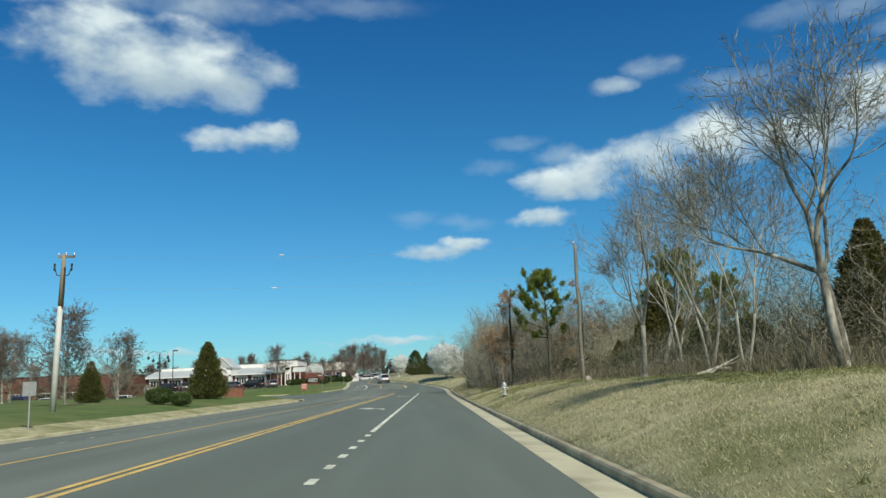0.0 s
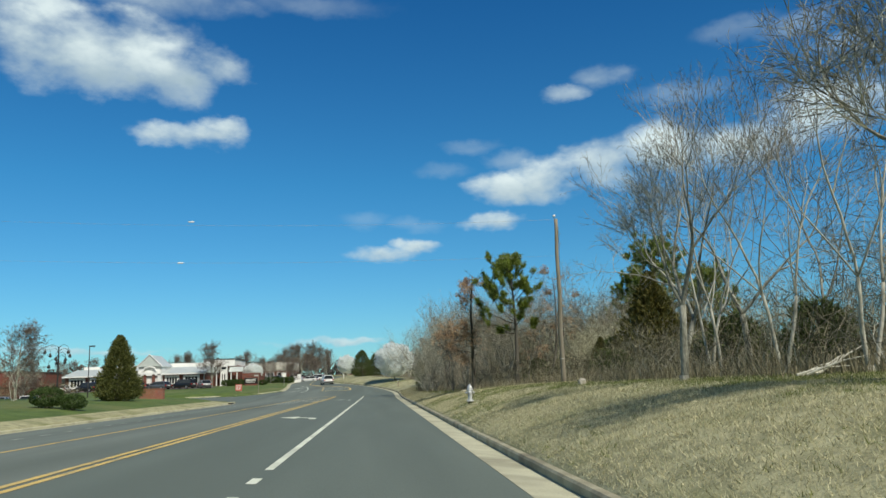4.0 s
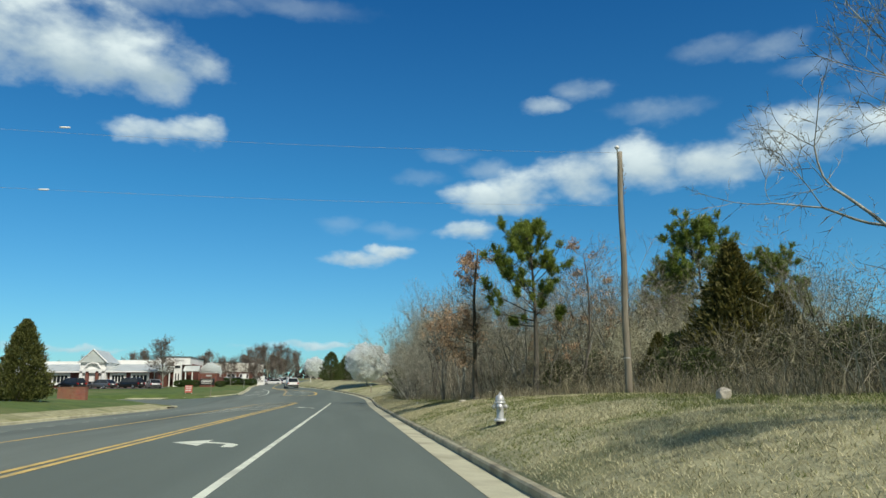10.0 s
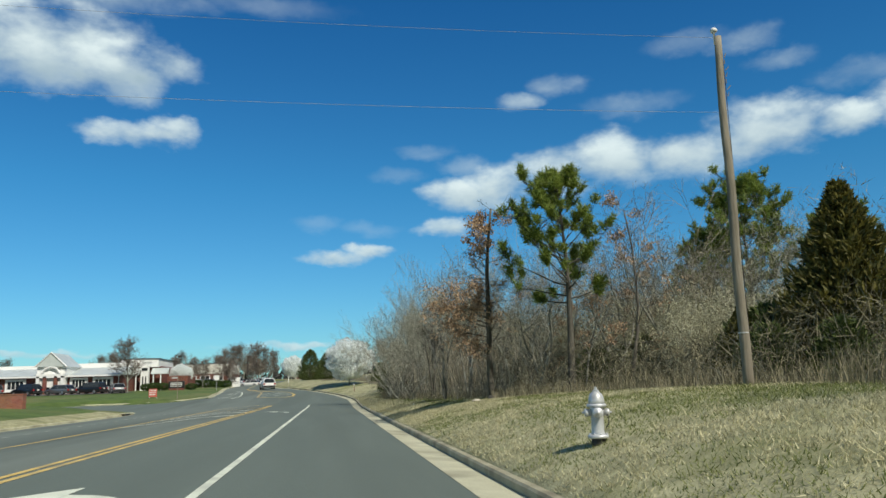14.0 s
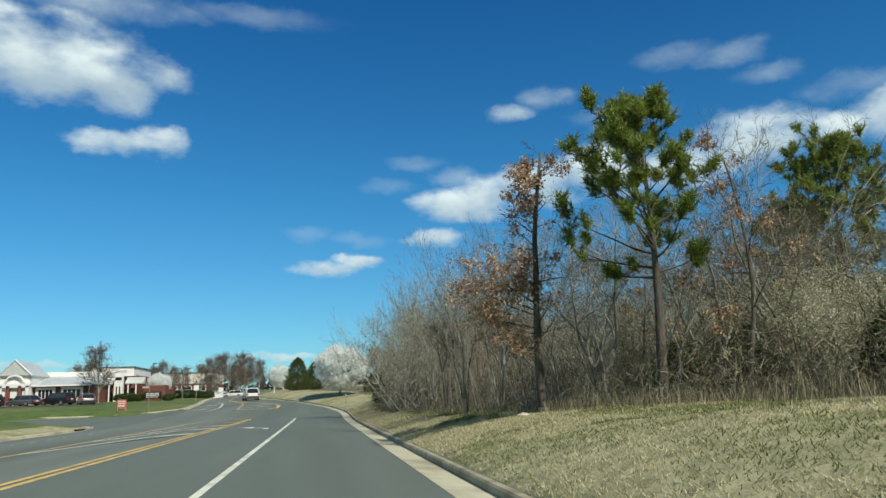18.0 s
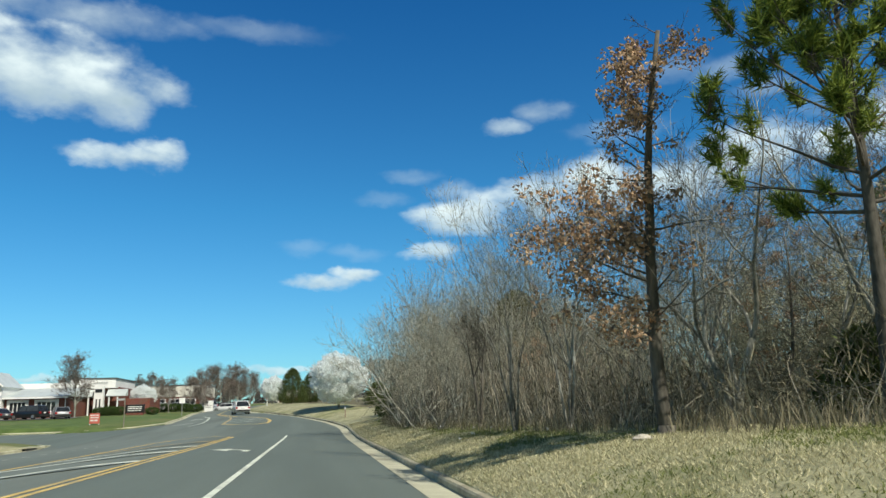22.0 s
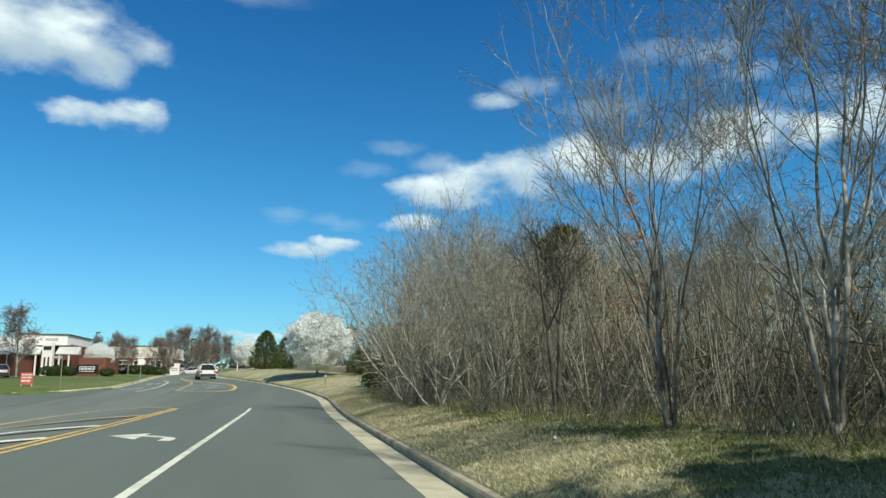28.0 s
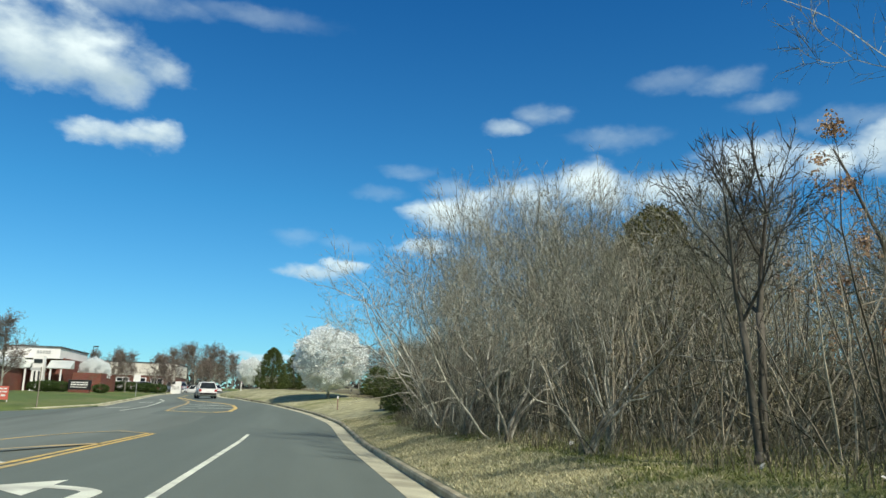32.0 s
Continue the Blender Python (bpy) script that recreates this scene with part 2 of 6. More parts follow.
def brickwork(name, red, mortar, scale=1.0):
    m = bpy.data.materials.new(name)
    m.use_nodes = True
    n, l = m.node_tree.nodes, m.node_tree.links
    co = n.new("ShaderNodeTexCoord")
    mp = n.new("ShaderNodeMapping")
    mp.inputs["Rotation"].default_value = (radians(90), 0, 0)
    l.new(co.outputs["Object"], mp.inputs[0])
    br = n.new("ShaderNodeTexBrick")
    br.inputs["Scale"].default_value = scale
    br.inputs["Brick Width"].default_value, br.inputs["Row Height"].default_value, br.inputs["Mortar Size"].default_value = 0.215, 0.075, 0.006
    br.inputs["Color1"].default_value, br.inputs["Color2"].default_value = (*red, 1), (red[0] * 0.7, red[1] * 0.65, red[2] * 0.65, 1)
    br.inputs["Mortar"].default_value = (*mortar, 1)
    l.new(mp.outputs[0], br.inputs["Vector"])
    no = n.new("ShaderNodeTexNoise")
    no.inputs["Scale"].default_value = 0.8
    l.new(co.outputs["Object"], no.inputs["Vector"])
    mx = n.new("ShaderNodeMix")
    mx.data_type, mx.blend_type = "RGBA", "MULTIPLY"
    mx.inputs["Factor"].default_value = 0.5
    l.new(br.outputs["Color"], mx.inputs["A"])
    l.new(no.outputs["Color"], mx.inputs["B"])
    l.new(mx.outputs["Result"], n["Principled BSDF"].inputs["Base Color"])
    n["Principled BSDF"].inputs["Roughness"].default_value = 0.85
    return m


ASPHALT = material("asphalt", (0.093, 0.117, 0.1), (0.146, 0.179, 0.153), 0.85, 0.9, 90, 0.3, patch=(0.105, 0.13, 0.11), patch_scale=0.35, stretch=(1, 0.07, 1), mid=(0.25, 0.75))
OLD_ASPHALT = material("older_asphalt", (0.12, 0.143, 0.122), (0.185, 0.214, 0.184), 0.88, 0.7, 80, 0.3, patch=(0.105, 0.126, 0.105), patch_scale=0.3, stretch=(1, 0.1, 1), mid=(0.25, 0.75))
LOT = material("lot_asphalt", (0.1, 0.1, 0.1), (0.17, 0.17, 0.165), 0.9, 0.4, 40, 0.3)
CONCRETE = material("concrete", (0.4, 0.39, 0.27), (0.58, 0.57, 0.41), 0.85, 1.2, 35, 0.3, patch=(0.3, 0.285, 0.2), patch_scale=0.5)
KERB = material("kerb_concrete", (0.26, 0.24, 0.16), (0.46, 0.43, 0.3), 0.85, 2.0, 40, 0.4, per_object=0.08, patch=(0.2, 0.18, 0.12), patch_scale=0.9)
YELLOW = material("yellow_paint", (0.56, 0.39, 0.1), (0.74, 0.54, 0.18), 0.7, 2.5, 50, 0.2, patch=(0.4, 0.32, 0.15), patch_scale=1.5)
WHITE = material("white_paint", (0.6, 0.64, 0.52), (0.78, 0.82, 0.69), 0.7, 2.0, 50, 0.2, patch=(0.48, 0.5, 0.42), patch_scale=1.1)
FADED = material("faded_yellow_paint", (0.33, 0.27, 0.15), (0.5, 0.37, 0.16), 0.75, 2.0, 40, 0.2)
GRASS = material("dormant_grass", (0.19, 0.19, 0.1), (0.49, 0.47, 0.28), 0.95, 2.2, 30, 0.9, patch=(0.17, 0.185, 0.068), patch_scale=0.35)
# green grass along the wood, toned darker for the shade at its foot
GREENVERGE = material("shade_toned_green_grass", (0.1, 0.125, 0.038), (0.24, 0.25, 0.09), 0.95, 1.8, 30, 0.9, patch=(0.3, 0.28, 0.13), patch_scale=0.5)
BLADES = leafy("grass_blades", (0.27, 0.255, 0.14), (0.8, 0.75, 0.49), 0.8, 0.4)
LAWN_BLADES = leafy("green_blades", (0.11, 0.145, 0.038), (0.28, 0.3, 0.105), 0.8, 0.3)
DRY = leafy("dry_stalks", (0.1, 0.09, 0.054), (0.36, 0.325, 0.21), 0.85, 0.2)
BARK = material("grey_bark", (0.09, 0.092, 0.073), (0.47, 0.47, 0.395), 0.9, 3.5, 22, 0.6, per_object=0.2, stretch=(1, 1, 0.3))
PALE = material("pale_bark", (0.2, 0.198, 0.158), (0.62, 0.61, 0.52), 0.9, 4.0, 20, 0.5, per_object=0.15, stretch=(1, 1, 0.3))
DARK = material("dark_bark", (0.042, 0.039, 0.031), (0.14, 0.13, 0.105), 0.95, 4.0, 18, 0.8, per_object=0.15, stretch=(1, 1, 0.3))
TWIG = leafy("twig_bark", (0.055, 0.055, 0.041), (0.6, 0.59, 0.475), 0.9, 0.02)
REDTWIG = leafy("reddish_twigs", (0.06, 0.053, 0.039), (0.54, 0.49, 0.37), 0.9, 0.02)
LAWNTWIG = material("dark_twigs", (0.1, 0.085, 0.07), (0.22, 0.185, 0.155), 0.9, 1.0, 6, 0.0, per_object=0.2)
OAKLEAF = leafy("dead_oak_leaves", (0.17, 0.1, 0.058), (0.74, 0.52, 0.32), 0.6, 0.3)
NEEDLE = leafy("pine_needles", (0.05, 0.1, 0.016), (0.38, 0.46, 0.09), 0.45, 0.4)
CEDAR = leafy("cedar_sprays", (0.03, 0.042, 0.01), (0.2, 0.18, 0.04), 0.7, 0.3)
CONE = leafy("arborvitae_sprays", (0.04, 0.056, 0.013), (0.165, 0.175, 0.042), 0.7, 0.25)
DARKGREEN = leafy("dark_evergreen", (0.03, 0.055, 0.014), (0.13, 0.17, 0.04), 0.7, 0.25)
BLOSSOM = leafy("white_blossom", (0.84, 0.88, 0.86), (0.93, 0.96, 0.97), 0.8, 0.4)
BOX = leafy("boxwood_leaves", (0.025, 0.052, 0.01), (0.085, 0.145, 0.028), 0.6, 0.3)
METAL = material("silver_paint", (0.5, 0.52, 0.54), (0.68, 0.7, 0.72), 0.42, 4, 40, 0.15, metal=0.35, patch=(0.42, 0.42, 0.42), patch_scale=5)
IRON = material("dark_iron", (0.03, 0.03, 0.03), (0.09, 0.085, 0.08), 0.6, 6, 40, 0.3, metal=0.6)
POLEWOOD = material("weathered_pole_wood", (0.15, 0.135, 0.1), (0.31, 0.28, 0.22), 0.9, 3, 20, 0.6, stretch=(1, 1, 0.12), patch=(0.13, 0.11, 0.085), patch_scale=1.2)
STEEL = material("galvanised_steel", (0.42, 0.43, 0.43), (0.6, 0.61, 0.6), 0.5, 3, 30, 0.1, metal=0.5)
PALEPOLE = material("pale_pole_sleeve", (0.5, 0.52, 0.5), (0.64, 0.65, 0.62), 0.7, 2, 20, 0.1)
POST = material("brown_post", (0.16, 0.11, 0.08), (0.28, 0.2, 0.15), 0.85, 5, 30, 0.2)
BRICK = brickwork("red_brick", (0.25, 0.07, 0.045), (0.24, 0.19, 0.16))
WALLWHITE = material("white_stucco", (0.7, 0.71, 0.7), (0.82, 0.82, 0.8), 0.8, 0.6, 12, 0.1)
CREAM = material("cream_stucco", (0.6, 0.58, 0.5), (0.72, 0.7, 0.62), 0.85, 0.6, 12, 0.1)
TANBRICK = brickwork("weathered_brick", (0.42, 0.17, 0.1), (0.32, 0.26, 0.21))
ROOF = material("pale_metal_roof", (0.5, 0.55, 0.54), (0.66, 0.7, 0.68), 0.45, 0.7, 8, 0.05, metal=0.2)
ROOFDARK = material("dark_roof_edge", (0.04, 0.045, 0.05), (0.08, 0.085, 0.09), 0.7, 1, 10, 0.1)
BLACK = material("black_panel", (0.01, 0.01, 0.011), (0.02, 0.02, 0.022), 0.5, 3, 30, 0.05)
RED = material("red_board", (0.52, 0.11, 0.08), (0.66, 0.17, 0.13), 0.6, 3, 30, 0.05)
RUBBER = material("tyre_rubber", (0.012, 0.012, 0.012), (0.03, 0.03, 0.03), 0.85, 8, 50, 0.2)
RIM = material("alloy_rim", (0.35, 0.36, 0.37), (0.5, 0.5, 0.5), 0.35, 8, 30, 0.0, metal=0.8)
LAMPRED = material("red_lens", (0.3, 0.01, 0.01), (0.42, 0.02, 0.02), 0.25, 8, 30, 0.0)
MOTTLED = material("mottled_bark", (0.065, 0.064, 0.052), (0.3, 0.295, 0.245), 0.92, 4.0, 18, 0.8, patch=(0.58, 0.57, 0.49), patch_scale=3.0, per_object=0.15, stretch=(1, 1, 0.5))
BUD = leafy("budding_twigs", (0.38, 0.37, 0.25), (0.72, 0.71, 0.53), 0.8, 0.35)
TANBRUSH = leafy("tan_brush", (0.07, 0.068, 0.042), (0.52, 0.5, 0.33), 0.9, 0.1)
UNDERTWIG = leafy("undergrowth_stems", (0.045, 0.043, 0.031), (0.48, 0.46, 0.35), 0.9, 0.02)
# tone lowered so that the colour carries the shade inside the wood
BRUSH = leafy("shade_toned_brush", (0.034, 0.033, 0.019), (0.27, 0.252, 0.16), 0.9, 0.05)
FARTWIG = leafy("far_twigs", (0.08, 0.066, 0.056), (0.27, 0.228, 0.195), 0.9, 0.02)
ROCK = material("pale_rock", (0.36, 0.33, 0.27), (0.55, 0.51, 0.43), 0.9, 5, 30, 0.6)
GLASS = material("dark_window_glass", (0.012, 0.016, 0.02), (0.03, 0.036, 0.042), 0.08, 2, 8, 0.0)


def paint(name, c, metal=0.3):
    m = material(name, tuple(v * 0.93 for v in c), c, 0.28, 1.5, 40, 0.0, metal=metal)
    m.node_tree.nodes["Principled BSDF"].inputs["Coat Weight"].default_value = 0.6
    return m

LAWN = material("spring_lawn", (0.042, 0.08, 0.013), (0.115, 0.172, 0.034), 0.95, 0.8, 30, 0.6, patch=(0.14, 0.155, 0.05), patch_scale=0.1)
LITTER = material("leaf_litter", (0.065, 0.058, 0.03), (0.19, 0.172, 0.093), 0.95, 1.5, 25, 0.9, patch=(0.16, 0.14, 0.06), patch_scale=0.3)
FARLAND = material("far_field", (0.12, 0.12, 0.05), (0.25, 0.22, 0.11), 0.95, 0.02, 0.3, 0.2)


# ---- mesh helpers ----
class Build:
    """Collects vertices and faces for one mesh."""

    def __init__(self):
        self.v, self.f = [], []

    def quad(self, *p):
        i = len(self.v)
        self.v += [tuple(q) for q in p]
        self.f.append(tuple(range(i, i + len(p))))
        return self

    def box(self, c, s, rz=0.0, taper=1.0):
        i = len(self.v)
        ca, sa = math.cos(rz), math.sin(rz)
        for z in (-0.5, 0.5):
            k = taper if z > 0 else 1.0
            for x, y in ((-0.5, -0.5), (0.5, -0.5), (0.5, 0.5), (-0.5, 0.5)):
                a, b = x * s[0] * k, y * s[1] * k
                self.v.append((c[0] + a * ca - b * sa, c[1] + a * sa + b * ca, c[2] + z * s[2]))
        self.f += [tuple(i + j for j in q) for q in ((3, 2, 1, 0), (4, 5, 6, 7), (0, 1, 5, 4), (1, 2, 6, 5), (2, 3, 7, 6), (3, 0, 4, 7))]
        return self

    def tube(self, pts, radii, sides=6, cap=True):
        """A tapered round bar along points."""
        start = len(self.v)
        n = len(pts)
        pts = [Vector(p) for p in pts]
        for k, p in enumerate(pts):
            d = (pts[min(k + 1, n - 1)] - pts[max(k - 1, 0)])
            d = d.normalized() if d.length > 1e-9 else Vector((0, 0, 1))
            u = d.cross(Vector((0.31, 0.95, 0.05))).normalized() if abs(d.y) < 0.9 else d.cross(Vector((1, 0, 0.1))).normalized()
            w = d.cross(u)
            for s in range(sides):
                a = 2 * math.pi * s / sides
                q = p + (u * math.cos(a) + w * math.sin(a)) * radii[k]
                self.v.append((q.x, q.y, q.z))
        for k in range(n - 1):
            for s in range(sides):
                a, b = start + k * sides + s, start + k * sides + (s + 1) % sides
                self.f.append((a, b, b + sides, a + sides))
        if cap:
            self.f.append(tuple(start + s for s in reversed(range(sides))))
            self.f.append(tuple(start + (n - 1) * sides + s for s in range(sides)))
        return self

    def sliver(self, p, q, r):
        """A fine twig: two crossed pointed blades."""
        d = Vector(q) - Vector(p)
        u = d.cross(Vector((0.3, 0.9, 0.25))).normalized() * r
        w = d.cross(u).normalized() * r
        self.quad(p - u, p + u, q)
        return self.quad(p - w, p + w, q)

    def lathe(self, c, profile, sides=16, axis="z"):
        """A turned body: profile of (radius, height)."""
        start = len(self.v)
        for r, h in profile:
            for s in range(sides):
                a = 2 * math.pi * s / sides
                x, y = r * math.cos(a), r * math.sin(a)
                self.v.append({"z": (c[0] + x, c[1] + y, c[2] + h), "x": (c[0] + h, c[1] + x, c[2] + y), "y": (c[0] + x, c[1] + h, c[2] + y)}[axis])
        for k in range(len(profile) - 1):
            for s in range(sides):
                a, b = start + k * sides + s, start + k * sides + (s + 1) % sides
                self.f.append((a, b, b + sides, a + sides))
        self.f.append(tuple(start + s for s in reversed(range(sides))))
        self.f.append(tuple(start + (len(profile) - 1) * sides + s for s in range(sides)))
        return self

    def mesh(self, name, mat, smooth=False):
        me = bpy.data.meshes.new(name)
        me.from_pydata(self.v, [], self.f)
        me.materials.append(mat)
        if smooth:
            me.polygons.foreach_set("use_smooth", [True] * len(me.polygons))
        me.update()
        return me


def part(name, build, mat, parent, label="", smooth=False, kind="", bevel=0.0):
    ob = new(name, build.mesh(name, mat, smooth))
    ob.parent = parent
    if bevel:
        md = ob.modifiers.new("bevel", "BEVEL")
        md.width, md.segments, md.limit_method = bevel, 2, "ANGLE"
    return tagged(ob, label, kind=kind)


def thing(name, m, label, category, group="", kind=""):
    ob = new(name)
    ob.matrix_world = m
    return tagged(ob, label, category, group, kind)


def structure(name, build, mat, label="", smooth=False, category=""):
    return tagged(new(name, build.mesh(name, mat, smooth)), label, category, kind="structure")


def lerp_table(table):
    xs, ys = [a for a, _ in table], [b for _, b in table]
    return lambda v: float(np.interp(v, xs, ys))


# ---- the lie of the land ----
right_kerb = lerp_table([(-80, 2.95), (106, 2.95), (110, 2.8), (114.5, 2.3), (119, 1.8), (124.5, 0.7), (133, -1.4), (138.5, -3.8), (147, -6.3), (158, -8.3), (172, -9.8), (196, -10.6), (240, -10.3), (305, -4), (390, 11), (600, 65)])
left_kerb = lerp_table([(-80, -16.2), (60, -16.0), (90, -15.9), (107, -15.8), (117, -15.4), (128, -14.2), (135, -14.8), (148, -15.8), (159, -17.0), (172, -18.3), (196, -19.6), (240, -19.8), (305, -14), (390, 1), (600, 55)])
bank_rise = lerp_table([(0, 0.42), (46, 0.42), (56, 0.33), (60, 0.3), (66, 0.27), (90, 0.28), (105, 0.2), (130, 0.2)])
bank_top = lerp_table([(0, 1.3), (27, 1.25), (36, 1.16), (46, 1.15), (60, 0.95), (66, 0.9), (76, 0.95), (100, 0.85), (120, 0.7), (140, 0.8)])


grade = lerp_table([(-500, 0), (92, 0), (97, 0.06), (103, 0.22), (108, 0.4), (119, 0.74), (130, 1.08), (150, 1.7), (170, 2.3), (200, 3.1), (300, 5.3), (800, 11)])   # how far the road has climbed


def road_z(x, y):
    """The road's crown lies under the painted median and falls to both kerbs."""
    return (-0.0532 * x if x > -5.2 else 0.277 + 0.047 * (max(x, -21.0) + 5.2)) + grade(y)


drive_near = lerp_table([(-60, 104.0), (-28, 104.0), (-22, 103.0), (-18, 101.5), (-16.4, 99.6), (-15.7, 96.5)])
drive_far = lerp_table([(-60, 122.0), (-28, 123.0), (-22, 123.0), (-19, 121.8), (-17.2, 121.7), (-15.8, 124.0), (-14.6, 127.0), (-14.2, 128.5)])


def land_z(x, y):
    r, l = right_kerb(y), left_kerb(y)
    if x >= r:
        d = max(x - r - 0.16, 0)
        t = bank_top(y)
        rough = 0.03 * noise.noise((x * 0.5, y * 0.5, 0)) * min(d, 1)
        hill = 4.5 * (1 - math.exp(-max(d - 26, 0) / 40)) if d > 26 else 0.0
        return road_z(r, y) + 0.15 + t * math.tanh(bank_rise(y) * d / t) + rough + hill
    if x <= l:
        d = l - x
        gap = max(drive_near(x) - y, y - drive_far(x), 0.0)
        far = min(max((y - 98) / 26, 0.0), 1.0)
        near_rise = 0.9 * math.tanh(0.19 * d / 0.9) + 0.02 * min(max(d - 6, 0), 45)
        rise = near_rise * (1 - far) + 0.25 * math.tanh(0.06 * d / 0.25) * far
        floor = road_z(max(x, l - 6), y) if gap == 0 else road_z(l, y) + 0.15 * min(gap / 1.2, 1.0)
        return floor + rise * min(gap / 7.0, 1.0) + 0.02 * noise.noise((x * 0.4, y * 0.4, 3)) * min(d, 1) * min(gap / 3.0, 1.0)
    return road_z(x, y) - 0.25


def build_ground():
    rows = [-300, -150, -80, -40, -20, -10] + [i * 1.0 for i in range(-5, 132)] + [132 + 3 * i for i in range(1, 40)] + [270, 300, 340, 400, 480, 600, 800, 1100, 1600, 2400, 3600]
    out = [0.16, 0.5, 1.0, 1.6, 2.3, 3.0, 3.8, 4.6, 5.5, 6.5, 8, 10, 12, 15, 19, 24, 32, 45, 70, 120, 250, 600, 1400, 2600]
    v, f, mats = [], [], []
    cols = None
    for y in rows:
        l, r = left_kerb(y), right_kerb(y)
        xs = [l - o for o in reversed(out)] + [l + 0.02, r - 0.02] + [r + o for o in out]
        cols = len(xs)
        v += [(x, y, land_z(x, y)) for x in xs]
    for j in range(len(rows) - 1):
        for i in range(cols - 1):
            a = j * cols + i
            f.append((a, a + 1, a + 1 + cols, a + cols))
            x, y = (v[a][0] + v[a + 1][0]) / 2, rows[j] + 0.5
            d = x - right_kerb(y)
            wood = 3.5 + lerp_table([(0, 5.2), (30, 4.6), (46, 4.0), (58, 1.8), (75, 1.2), (95, 0.6), (110, 2.4), (135, 4.0)])(y) + 0.8 * noise.noise((x, y * 0.4, 5))
            if y > 280 or abs(x) > 250 or y < -60:
                mats.append(3)
            elif d > wood and y < 240:
                mats.append(2)
            elif d > -1 and y < 56 and d + 1.6 * noise.noise((x * 0.4, y * 0.25, 11)) > (4.2 if y < 33 else 4.9):
                mats.append(4)
            elif d > -1 and 64 < y < 112 and d + 1.3 * noise.noise((x * 0.5, y * 0.3, 11)) > 1.9:
                mats.append(4)
            elif d > -1 or (left_kerb(y) - x < 1.6 and y < 96):
                mats.append(0)
            else:
                mats.append(1)
    me = bpy.data.meshes.new("ground")
    me.from_pydata(v, [], f)
    for m in (GRASS, LAWN, LITTER, FARLAND, GREENVERGE):
        me.materials.append(m)
    me.polygons.foreach_set("material_index", mats)
    me.polygons.foreach_set("use_smooth", [True] * len(f))
    tagged(new("ground", me), "dormant tan grass verge, green lawn and leaf-strewn wood floor", "ground", kind="structure")


build_ground()
ROWS_Y = [-80, -40, -20] + [i * 2.0 for i in range(-5, 80)] + [160 + 5 * i for i in range(1, 30)] + [330, 360, 420, 500, 600]
GUTTER = 0.66


def build_road():
    for name, mat, label, lanes in (("road", ASPHALT, "worn grey asphalt road with painted lanes", (1, 2)), ("road_far_lanes", OLD_ASPHALT, "older paler asphalt of the oncoming lanes", (0, 1))):
        b = Build()
        for y0, y1 in zip(ROWS_Y, ROWS_Y[1:]):
            for k in range(5):
                c = []
                for y, kk in ((y0, k), (y0, k + 1), (y1, k + 1), (y1, k)):
                    l, r = left_kerb(y) + 0.45, right_kerb(y) - GUTTER
                    edges = (l, max(min(-4.13, r - 3.4), l + 0.4 * (r - l)) if y < 110 else l + 0.45 * (r - l), r)
                    x = edges[lanes[0]] + (edges[lanes[1]] - edges[lanes[0]]) * kk / 5
                    c.append((x, y, road_z(x, y)))
                b.quad(*c)
        structure(name, b, mat, label, True, "road")
    g = Build()
    for y0, y1 in zip(ROWS_Y, ROWS_Y[1:]):
        c = []
        for y, o in ((y0, GUTTER), (y0, 0.0), (y1, 0.0), (y1, GUTTER)):
            x = right_kerb(y) - o
            c.append((x, y, road_z(x, y) + (0.004 if o else -0.012)))
        g.quad(*c)
    structure("gutter", g, CONCRETE, "pale concrete gutter strip beside the kerb", category="gutter")
    g = Build()
    for y0, y1 in zip(ROWS_Y, ROWS_Y[1:]):
        if 95 < y0 < 127:
            continue
        c = []
        for y, o in ((y0, 0.0), (y0, 0.5), (y1, 0.5), (y1, 0.0)):
            x = left_kerb(y) + o
            c.append((x, y, road_z(x, y) + 0.004))
        g.quad(*c)
    structure("gutter_far_side", g, CONCRETE, "pale concrete gutter along the lawn side", category="gutter")


build_road()


def kerb_run(name, pts, label, top=0.135, width=0.17, inside=-1, mat=None):
    """A kerb along points, in cast lengths of about three metres with joints between them."""
    run = tagged(new(name), label, "kerb", kind="structure")
    for (x0, y0), (x1, y1) in zip(pts, pts[1:]):
        d = Vector((x1 - x0, y1 - y0)).normalized()
        s = Vector((d.y, -d.x)) * inside
        a, c = Vector((x0, y0)) + d * 0.006, Vector((x1, y1)) - d * 0.006
        b = Build()
        ends = []
        for p in (a, c):
            z = road_z(max(p.x, left_kerb(p.y) - 6), p.y)
            prof = ((0.0, -0.2), (0.0, top * 0.75), (0.03, top), (width - 0.02, top), (width, top - 0.02), (width, -0.2))
            ends.append([(p.x - s.x * o, p.y - s.y * o, z + h) for o, h in prof])
        n = len(ends[0])
        b.v = ends[0] + ends[1]
        b.f = [(i, (i + 1) % n, (i + 1) % n + n, i + n) for i in range(n)] + [tuple(reversed(range(n))), tuple(range(n, 2 * n))]
        part("kerb_length", b, mat or KERB, run)


